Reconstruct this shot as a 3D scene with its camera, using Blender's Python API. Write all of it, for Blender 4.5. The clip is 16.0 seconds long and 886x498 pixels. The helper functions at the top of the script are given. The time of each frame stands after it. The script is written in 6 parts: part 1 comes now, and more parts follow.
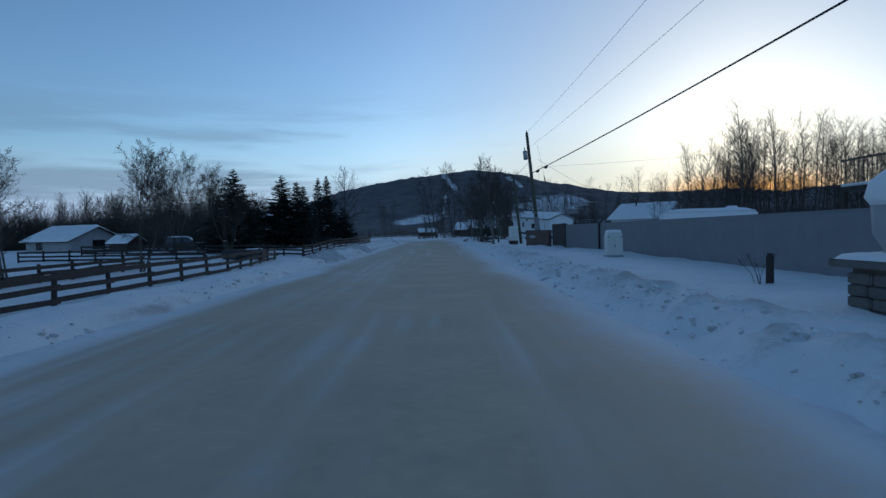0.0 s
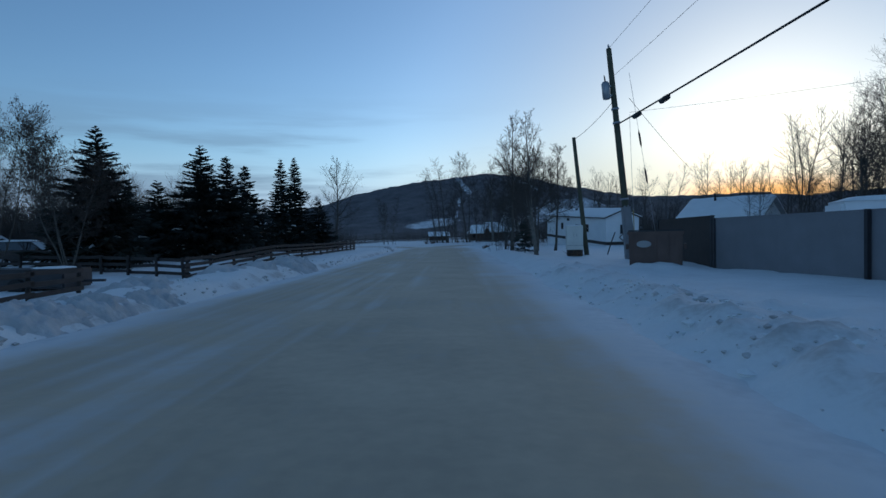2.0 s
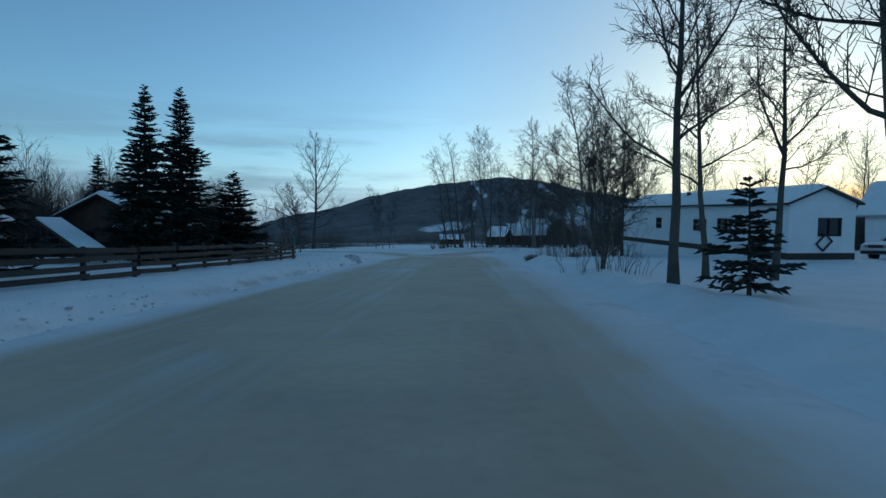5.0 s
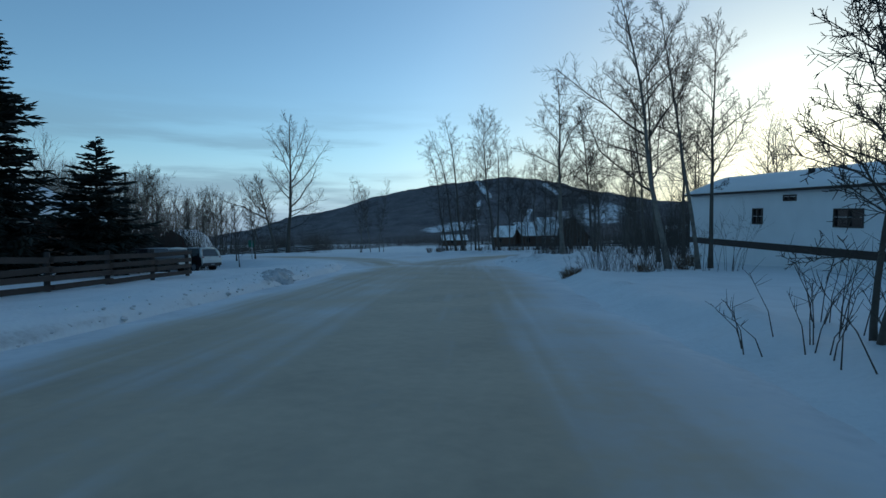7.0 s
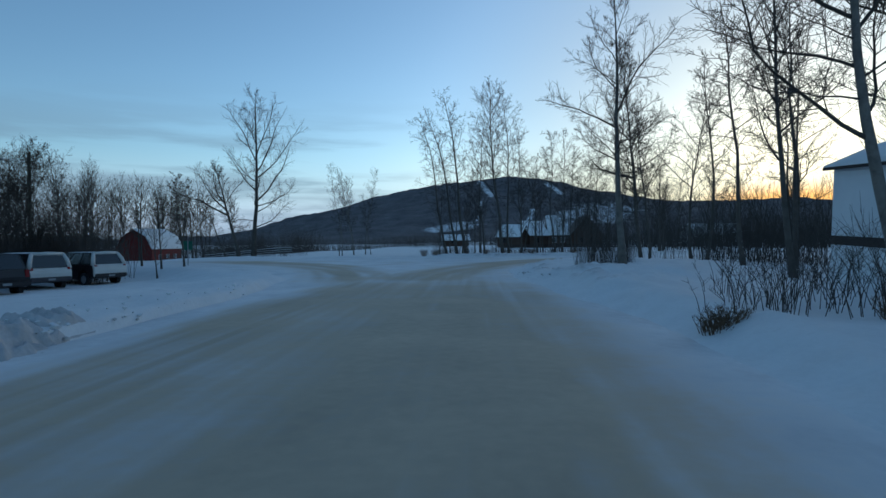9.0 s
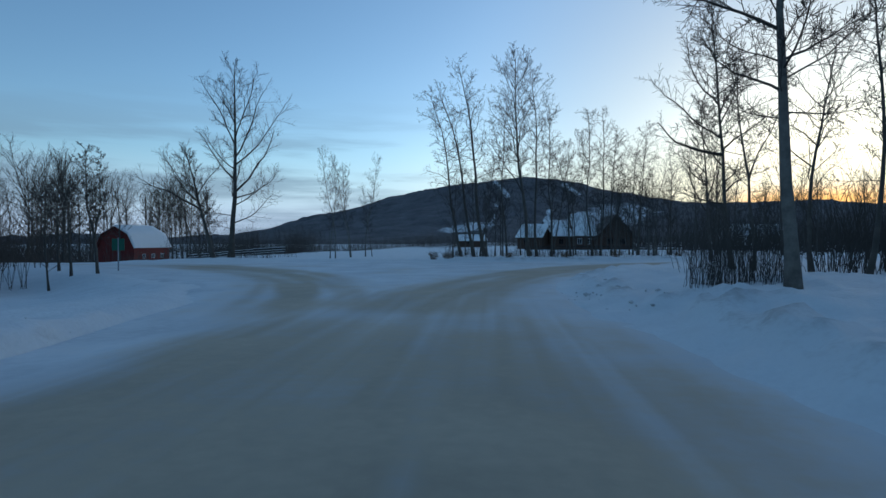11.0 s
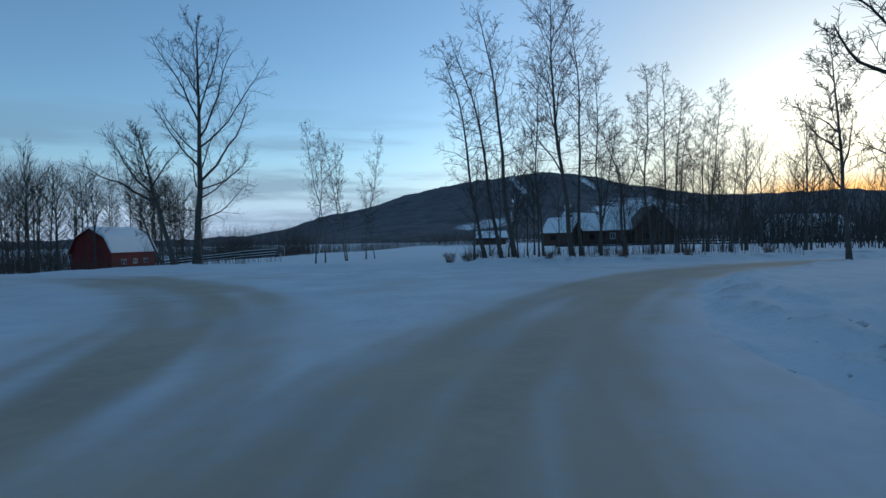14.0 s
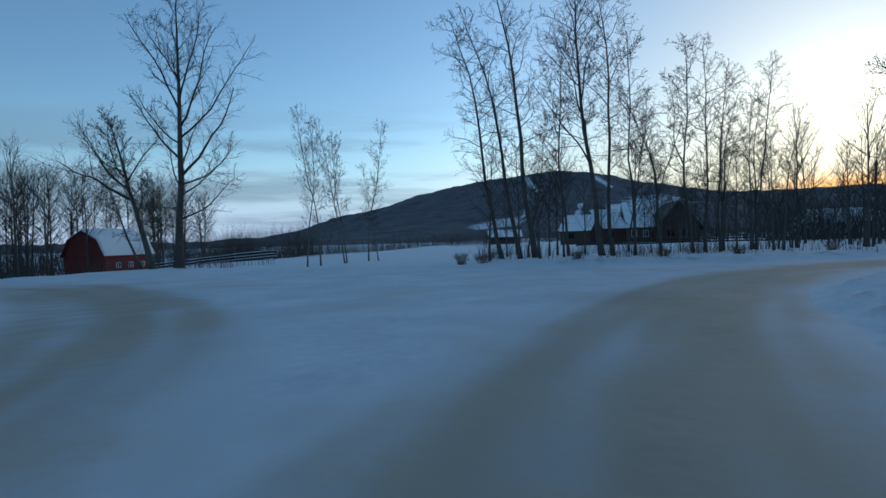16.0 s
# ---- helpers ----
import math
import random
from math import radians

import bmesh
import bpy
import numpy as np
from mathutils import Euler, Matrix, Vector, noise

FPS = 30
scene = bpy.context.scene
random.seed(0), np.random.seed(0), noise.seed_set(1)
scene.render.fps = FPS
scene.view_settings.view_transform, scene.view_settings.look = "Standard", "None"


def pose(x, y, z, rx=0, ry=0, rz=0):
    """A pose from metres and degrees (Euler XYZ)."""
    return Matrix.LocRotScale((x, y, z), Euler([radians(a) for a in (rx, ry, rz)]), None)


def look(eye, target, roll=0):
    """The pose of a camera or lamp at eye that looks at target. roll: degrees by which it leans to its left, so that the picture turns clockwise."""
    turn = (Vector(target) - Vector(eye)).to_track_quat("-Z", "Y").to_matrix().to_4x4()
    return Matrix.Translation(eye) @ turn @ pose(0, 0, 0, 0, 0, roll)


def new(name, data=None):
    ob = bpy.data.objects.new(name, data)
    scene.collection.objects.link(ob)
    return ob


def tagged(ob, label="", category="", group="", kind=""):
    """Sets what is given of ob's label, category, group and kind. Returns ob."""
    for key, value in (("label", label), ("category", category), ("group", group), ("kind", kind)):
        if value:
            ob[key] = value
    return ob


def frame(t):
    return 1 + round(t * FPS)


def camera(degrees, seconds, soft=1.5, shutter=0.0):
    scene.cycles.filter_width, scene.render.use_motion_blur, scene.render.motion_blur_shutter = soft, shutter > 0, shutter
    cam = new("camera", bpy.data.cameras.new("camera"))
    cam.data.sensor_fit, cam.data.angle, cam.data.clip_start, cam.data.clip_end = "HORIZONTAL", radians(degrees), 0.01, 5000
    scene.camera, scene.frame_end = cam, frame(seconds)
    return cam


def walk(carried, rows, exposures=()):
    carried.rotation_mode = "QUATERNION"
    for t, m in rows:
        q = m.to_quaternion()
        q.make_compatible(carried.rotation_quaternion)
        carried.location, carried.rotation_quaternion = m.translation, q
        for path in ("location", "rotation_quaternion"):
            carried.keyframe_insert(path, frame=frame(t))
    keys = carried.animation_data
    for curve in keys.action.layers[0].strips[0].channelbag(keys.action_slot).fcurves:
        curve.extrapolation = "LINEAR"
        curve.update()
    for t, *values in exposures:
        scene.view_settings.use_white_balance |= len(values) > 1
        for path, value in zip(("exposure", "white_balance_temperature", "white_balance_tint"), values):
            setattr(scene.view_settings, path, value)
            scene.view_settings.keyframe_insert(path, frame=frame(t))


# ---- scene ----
cam = camera(76.7, 16.0)
PATH = [
    (0, (0.0, 0.0, 1.504), (0.008, 1.999, 1.443), -1.3),
    (0.5, (0.136, 5.514, 1.548), (0.125, 7.513, 1.489), -1.2),
    (1, (0.292, 10.71, 1.518), (0.26, 12.709, 1.463), -1.0),
    (1.5, (0.21, 15.826, 1.397), (0.175, 17.825, 1.347), -1.1),
    (2, (0.329, 20.957, 1.399), (0.289, 22.956, 1.354), -1.1),
    (2.5, (0.438, 25.844, 1.357), (0.391, 27.843, 1.319), -0.9),
    (3, (0.405, 30.418, 1.297), (0.353, 32.417, 1.261), -0.6),
    (3.5, (0.315, 34.648, 1.302), (0.261, 36.647, 1.268), -0.4),
    (4, (0.188, 38.947, 1.273), (0.12, 40.946, 1.243), -0.2),
    (4.5, (0.111, 42.93, 1.272), (0.03, 44.928, 1.241), -0.3),
    (5, (0.056, 46.525, 1.23), (-0.034, 48.523, 1.199), -0.2),
    (7.5, (0.233, 61.39, 1.416), (0.125, 63.386, 1.387), -0.5),
    (8, (0.161, 64.142, 1.438), (0.056, 66.139, 1.407), -0.6),
    (8.5, (0.087, 67.039, 1.405), (-0.022, 69.036, 1.377), -0.4),
    (9, (0.0, 69.761, 1.418), (-0.113, 71.757, 1.389), -0.5),
    (11.5, (-0.513, 80.595, 1.399), (-0.693, 82.586, 1.372), -0.1),
    (12, (-0.705, 82.257, 1.432), (-0.893, 84.248, 1.402), -0.3),
    (12.5, (-0.972, 83.837, 1.421), (-1.166, 85.827, 1.388), -0.5),
    (13, (-1.053, 85.395, 1.45), (-1.26, 87.383, 1.41), -0.8),
    (13.5, (-1.104, 86.846, 1.395), (-1.325, 88.833, 1.358), -0.8),
    (14, (-1.293, 88.144, 1.398), (-1.521, 90.131, 1.363), -1.1),
    (14.5, (-1.44, 89.306, 1.404), (-1.676, 91.292, 1.37), -1.3),
    (15, (-1.533, 90.392, 1.38), (-1.779, 92.377, 1.346), -1.4),
    (15.5, (-1.586, 91.374, 1.337), (-1.846, 93.357, 1.304), -1.6),
    (16, (-1.662, 92.276, 1.329), (-1.935, 94.257, 1.295), -1.6),
]
walk(cam, [(t, look(eye, target, roll)) for t, eye, target, roll in PATH],
     [(0, 0.06, 5700, 7), (2.5, 0.06, 5700, 5), (3.5, 0.19, 5790, -7), (5, 0.22, 5750, -6.5), (8, 0.30, 6020, -1), (12, 0.30, 5930, 3), (16, 0.30, 5880, 2)])

# ---- world and light: clear winter dusk, the sun just below the ridge ----
SUN_AZ = radians(29)      # clockwise from +y
CLOUD = (0.9, 1.25, 1.75)   # before the world strength
HAZE = (2.7, 3.3, 4.55)
DAWNY = (5.3, 5.1, 4.6)
GLOW = (9.0, 4.0, 0.8)
world = bpy.data.worlds.new("dusk")
scene.world = world
world.use_nodes = True
wn, wl = world.node_tree.nodes, world.node_tree.links
wn.clear()
w_out = wn.new("ShaderNodeOutputWorld")
w_bg = wn.new("ShaderNodeBackground")
w_sky = wn.new("ShaderNodeTexSky")
w_sky.sky_type = "NISHITA"
w_sky.sun_disc = False
w_sky.sun_elevation = radians(9.0)
w_sky.sun_rotation = SUN_AZ
w_sky.altitude = 700
w_sky.air_density = 1.0
w_sky.dust_density = 1.0
w_sky.ozone_density = 2.5
w_bg.inputs["Strength"].default_value = 0.15
def w_math(op, a, b=0.0, clamp=False):
    node = wn.new("ShaderNodeMath")
    node.operation, node.use_clamp = op, clamp
    for i, v in enumerate((a, b)):
        if isinstance(v, (int, float)):
            node.inputs[i].default_value = v
        else:
            wl.new(v, node.inputs[i])
    return node.outputs[0]


def w_mix(fac, a, b):
    node = wn.new("ShaderNodeMix")
    node.data_type = "RGBA"
    wl.new(fac, node.inputs["Factor"])
    for key, v in (("A", a), ("B", b)):
        if isinstance(v, tuple):
            node.inputs[key].default_value = (*v, 1)
        else:
            wl.new(v, node.inputs[key])
    return node.outputs["Result"]


def w_step(v, lo, hi):
    node = wn.new("ShaderNodeMapRange")
    node.interpolation_type = "SMOOTHSTEP"
    node.inputs["From Min"].default_value, node.inputs["From Max"].default_value = lo, hi
    wl.new(v, node.inputs["Value"])
    return node.outputs[0]


w_co = wn.new("ShaderNodeTexCoord")
w_xyz = wn.new("ShaderNodeSeparateXYZ")
wl.new(w_co.outputs["Generated"], w_xyz.inputs[0])
elev = w_xyz.outputs["Z"]
toward = w_math("ADD", w_math("MULTIPLY", w_xyz.outputs["X"], math.sin(SUN_AZ)), w_math("MULTIPLY", w_xyz.outputs["Y"], math.cos(SUN_AZ)))
# thin cloud banks low over the horizon, clearer towards the afterglow
w_map = wn.new("ShaderNodeMapping")
w_map.inputs["Scale"].default_value = (1.6, 1.6, 17.0)
wl.new(w_co.outputs["Generated"], w_map.inputs[0])
w_noise = wn.new("ShaderNodeTexNoise")
w_noise.inputs["Scale"].default_value, w_noise.inputs["Detail"].default_value, w_noise.inputs["Roughness"].default_value = 1.5, 6, 0.55
wl.new(w_map.outputs[0], w_noise.inputs["Vector"])
bank = w_math("MULTIPLY", w_step(w_noise.outputs["Fac"], 0.40, 0.60), w_math("SUBTRACT", 1.0, w_step(elev, 0.10, 0.27)))
bank = w_math("MULTIPLY", bank, w_math("SUBTRACT", 1.0, w_step(toward, 0.72, 0.97)))
pale = w_math("MULTIPLY", w_math("SUBTRACT", 1.0, w_step(elev, 0.02, 0.16)), w_math("SUBTRACT", 1.0, w_step(toward, 0.78, 0.98)))
hazy = w_mix(w_math("MULTIPLY", pale, 0.85), w_sky.outputs[0], HAZE)
warm = w_math("MULTIPLY", w_math("SUBTRACT", 1.0, w_step(elev, 0.05, 0.20)), w_step(toward, 0.74, 0.96))
hazy = w_mix(w_math("MULTIPLY", warm, 0.65), hazy, DAWNY)
cloudy = w_mix(w_math("MULTIPLY", bank, 0.55), hazy, CLOUD)
# the afterglow: a low warm streak over the place where the sun went down
streak = w_math("MULTIPLY", w_step(toward, 0.987, 0.9994), w_math("SUBTRACT", 1.0, w_step(elev, 0.060, 0.094)))
# a thin veil tames the glare round the sunset
veil = w_math("SUBTRACT", 1.0, w_math("MULTIPLY", w_step(toward, 0.80, 0.985), 0.37))
w_dim = wn.new("ShaderNodeVectorMath")
w_dim.operation = "SCALE"
wl.new(cloudy, w_dim.inputs[0])
wl.new(w_math("MULTIPLY", veil, w_math("SUBTRACT", 1.0, w_math("MULTIPLY", w_step(toward, 0.90, 1.0), 0.12))), w_dim.inputs["Scale"])
lit = w_mix(w_math("MULTIPLY", streak, 0.9), w_dim.outputs[0], GLOW)
wl.new(lit, w_bg.inputs[0])
wl.new(w_bg.outputs[0], w_out.inputs[0])

sun = new("sun", bpy.data.lights.new("sun", "SUN"))
sun.data.energy = 0.09
sun.data.angle = radians(20)
sun.data.color = (1.0, 0.72, 0.5)
sun.matrix_world = look((0, 0, 0), (-math.sin(SUN_AZ), -math.cos(SUN_AZ), -0.158))


# ---- materials ----
def mat(name, col, rough=0.7, var=0.25, scale=3.0, fine=40.0, bump=0.3, metal=0.0, tint=None, rand=0.0, spec=0.5, dist=0.02):
    """A surface with variation at two scales, relief, and (rand) a shift from object to object."""
    m = bpy.data.materials.new(name)
    m.use_nodes = True
    n, l = m.node_tree.nodes, m.node_tree.links
    b = n["Principled BSDF"]
    b.inputs["Roughness"].default_value, b.inputs["Metallic"].default_value = rough, metal
    b.inputs["Specular IOR Level"].default_value = spec
    co = n.new("ShaderNodeTexCoord")
    big, small = n.new("ShaderNodeTexNoise"), n.new("ShaderNodeTexNoise")
    big.inputs["Scale"].default_value, small.inputs["Scale"].default_value = scale, fine
    big.inputs["Detail"].default_value, small.inputs["Detail"].default_value = 5, 4
    for t in (big, small):
        l.new(co.outputs["Object"], t.inputs["Vector"])
    mix = n.new("ShaderNodeMix")
    mix.data_type = "RGBA"
    mix.inputs["A"].default_value = (*[c * (1 - var) for c in col], 1)
    mix.inputs["B"].default_value = (*(tint or [min(1, c * (1 + var)) for c in col]), 1)
    add = n.new("ShaderNodeMath")
    add.operation = "MULTIPLY_ADD"
    l.new(small.outputs["Fac"], add.inputs[0])
    add.inputs[1].default_value = 0.5
    half = n.new("ShaderNodeMath")
    half.operation = "MULTIPLY_ADD"
    l.new(big.outputs["Fac"], half.inputs[0])
    half.inputs[1].default_value, half.inputs[2].default_value = 1.6, -0.55
    l.new(half.outputs[0], add.inputs[2])
    last = add
    if rand:
        info, more = n.new("ShaderNodeObjectInfo"), n.new("ShaderNodeMath")
        more.operation = "MULTIPLY_ADD"
        l.new(info.outputs["Random"], more.inputs[0])
        more.inputs[1].default_value = rand
        l.new(add.outputs[0], more.inputs[2])
        last = more
    last.use_clamp = True
    l.new(last.outputs[0], mix.inputs["Factor"])
    l.new(mix.outputs["Result"], b.inputs["Base Color"])
    if bump:
        bp = n.new("ShaderNodeBump")
        bp.inputs["Strength"].default_value, bp.inputs["Distance"].default_value = bump, dist
        l.new(add.outputs[0], bp.inputs["Height"])
        l.new(bp.outputs[0], b.inputs["Normal"])
    return m


def masked(name, low, high, attr, rough_low, rough_high, scale, width=0.35, amount=0.6, bump=0.4, dist=0.03, var=0.25, gain=1.0):
    """Two surfaces mixed by a mesh attribute that is broken up by noise at two scales."""
    m = bpy.data.materials.new(name)
    m.use_nodes = True
    n, l = m.node_tree.nodes, m.node_tree.links
    b = n["Principled BSDF"]
    co = n.new("ShaderNodeTexCoord")
    at = n.new("ShaderNodeAttribute")
    at.attribute_name = attr
    big, small = n.new("ShaderNodeTexNoise"), n.new("ShaderNodeTexNoise")
    big.inputs["Scale"].default_value, small.inputs["Scale"].default_value = scale, scale * 9
    big.inputs["Detail"].default_value, small.inputs["Detail"].default_value = 6, 5
    for t in (big, small):
        l.new(co.outputs["Object"], t.inputs["Vector"])
    s1 = n.new("ShaderNodeMath")
    s1.operation = "MULTIPLY_ADD"
    l.new(small.outputs["Fac"], s1.inputs[0])
    s1.inputs[1].default_value = 0.5
    l.new(big.outputs["Fac"], s1.inputs[2])
    s2 = n.new("ShaderNodeMath")
    s2.operation = "SUBTRACT"
    l.new(s1.outputs[0], s2.inputs[0])
    s2.inputs[1].default_value = 0.75
    s3 = n.new("ShaderNodeMath")
    s3.operation = "MULTIPLY_ADD"
    l.new(s2.outputs[0], s3.inputs[0])
    s3.inputs[1].default_value = amount * 2
    l.new(at.outputs["Fac"], s3.inputs[2])
    b.inputs["Specular IOR Level"].default_value = 0.22
    ramp = n.new("ShaderNodeMapRange")
    ramp.interpolation_type = "SMOOTHSTEP"
    ramp.inputs["From Min"].default_value, ramp.inputs["From Max"].default_value = 0.5 - width, 0.5 + width
    l.new(s3.outputs[0], ramp.inputs["Value"])
    mix = n.new("ShaderNodeMix")
    mix.data_type = "RGBA"
    l.new(ramp.outputs[0], mix.inputs["Factor"])
    for key, col in (("A", low), ("B", high)):
        own = n.new("ShaderNodeMix")
        own.data_type = "RGBA"
        own.inputs["A"].default_value = (*[c * (1 - var) for c in col], 1)
        own.inputs["B"].default_value = (*[min(0.9, c * (1 + var)) for c in col], 1)
        more = n.new("ShaderNodeMath")
        more.operation, more.use_clamp = "MULTIPLY_ADD", True
        l.new(s2.outputs[0], more.inputs[0])
        more.inputs[1].default_value, more.inputs[2].default_value = 2 * gain, 0.5
        l.new(more.outputs[0], own.inputs["Factor"])
        l.new(own.outputs["Result"], mix.inputs[key])
    l.new(mix.outputs["Result"], b.inputs["Base Color"])
    rr = n.new("ShaderNodeMapRange")
    rr.inputs["To Min"].default_value, rr.inputs["To Max"].default_value = rough_low, rough_high
    l.new(ramp.outputs[0], rr.inputs["Value"])
    l.new(rr.outputs[0], b.inputs["Roughness"])
    bp = n.new("ShaderNodeBump")
    bp.inputs["Strength"].default_value, bp.inputs["Distance"].default_value = bump, dist
    l.new(s1.outputs[0], bp.inputs["Height"])
    l.new(bp.outputs[0], b.inputs["Normal"])
    return m


SNOW = mat("snow", (0.80, 0.805, 0.80), 0.75, 0.06, 0.5, 6.0, 0.5, spec=0.3, dist=0.05)
PLOUGHED = mat("ploughed_dirty_snow", (0.50, 0.495, 0.495), 0.8, 0.26, 1.6, 14.0, 0.7, spec=0.3, dist=0.06)
SNOW_GROUND = masked("snow_field", (0.76, 0.765, 0.76), (0.44, 0.42, 0.40), "dirt", 0.75, 0.9, 1.3, 0.3, 0.5, 0.6, 0.06, 0.06)
ROAD_ICE = masked("packed_snow_and_sand", (0.70, 0.705, 0.705), (0.45, 0.37, 0.27), "wear", 0.7, 0.65, 0.6, 0.40, 0.40, 0.4, 0.02, 0.16)
HILL = masked("wooded_hill", (0.122, 0.114, 0.118), (0.66, 0.68, 0.71), "snow", 0.95, 0.8, 0.02, 0.16, 0.5, 0.7, 8.0, 0.38, 0.9)
BARK = mat("grey_bark", (0.078, 0.068, 0.057), 0.9, 0.4, 4, 30, 0.6, rand=0.3)
ASPEN = mat("aspen_bark", (0.125, 0.113, 0.098), 0.85, 0.55, 5, 25, 0.5, rand=0.3)
TWIG = mat("twigs", (0.055, 0.045, 0.038), 0.9, 0.3, 3, 20, 0, rand=0.4)
NEEDLE = mat("spruce_needles", (0.016, 0.020, 0.014), 0.8, 0.45, 2.0, 18, 0.4, rand=0.2)
DEADLEAF = mat("dead_leaves", (0.055, 0.036, 0.024), 0.9, 0.4, 5, 25, 0.2)
DRYGRASS = mat("dry_grass", (0.12, 0.075, 0.042), 0.9, 0.4, 4, 30, 0.2)
FENCEWOOD = mat("weathered_fence_wood", (0.028, 0.023, 0.021), 0.85, 0.4, 3, 35, 0.6, rand=0.5)
GREYPANEL = mat("grey_fence_panel", (0.19, 0.19, 0.205), 0.55, 0.12, 1.5, 30, 0.15, rand=0.12)
DARKPOST = mat("dark_post_paint", (0.025, 0.025, 0.030), 0.6, 0.3, 3, 30, 0.2)
POLEWOOD = mat("green_treated_pole", (0.075, 0.075, 0.050), 0.85, 0.35, 3, 30, 0.6)
GALV = mat("galvanised_steel", (0.33, 0.34, 0.36), 0.5, 0.2, 4, 40, 0.1, 0.7)
CABLE = mat("black_cable", (0.012, 0.012, 0.014), 0.6, 0.2, 3, 30, 0)
WHITEPAINT = mat("white_siding", (0.72, 0.73, 0.74), 0.6, 0.08, 1.0, 20, 0.15)
CABINET = mat("cream_cabinet_paint", (0.62, 0.62, 0.58), 0.5, 0.1, 2, 25, 0.1)
BROWNSTEEL = mat("brown_painted_steel", (0.10, 0.062, 0.05), 0.6, 0.3, 2, 25, 0.25)
DARKTRIM = mat("dark_brown_trim", (0.035, 0.024, 0.020), 0.7, 0.3, 3, 30, 0.2)
GLASS = mat("dark_window_glass", (0.015, 0.018, 0.022), 0.06, 0.2, 1, 5, 0, spec=0.8)
BARNRED = mat("barn_red_boards", (0.15, 0.022, 0.018), 0.8, 0.3, 1.5, 20, 0.3, rand=0.3)
LOGWOOD = mat("stained_log_wall", (0.060, 0.032, 0.020), 0.75, 0.35, 2, 25, 0.5, rand=0.3)
GREYWALL = mat("pale_grey_siding", (0.33, 0.33, 0.33), 0.7, 0.12, 1.5, 25, 0.2)
STONE = mat("grey_stone", (0.11, 0.10, 0.092), 0.85, 0.35, 5, 35, 0.6, rand=0.5)
SIGNGREEN = mat("green_sign_sheet", (0.012, 0.11, 0.07), 0.4, 0.15, 3, 20, 0)
YELLOW = mat("yellow_plastic_guard", (0.34, 0.25, 0.09), 0.5, 0.15, 3, 20, 0.05)
RUBBER = mat("tyre_rubber", (0.015, 0.015, 0.016), 0.85, 0.2, 8, 50, 0.2)
CARDARK = mat("dark_car_paint", (0.018, 0.014, 0.016), 0.35, 0.2, 2, 20, 0)
# the minivan's sides, with their shade put into the colour
CARSHADED = mat("shaded_side_car_paint", (0.045, 0.04, 0.05), 0.35, 0.2, 2, 20, 0)
CARWHITE = mat("white_car_paint", (0.62, 0.62, 0.62), 0.35, 0.08, 2, 20, 0.0)
# rear ends towards the sunset, with the sky's light put into the colour
CARLIT = mat("sky_lit_champagne_car_paint", (0.62, 0.60, 0.56), 0.35, 0.1, 2, 20, 0)
LAMPRED = mat("red_lamp_lens", (0.25, 0.01, 0.01), 0.2, 0.1, 5, 20, 0)
LAMPCLEAR = mat("clear_lamp_lens", (0.28, 0.29, 0.30), 0.15, 0.1, 5, 20, 0)


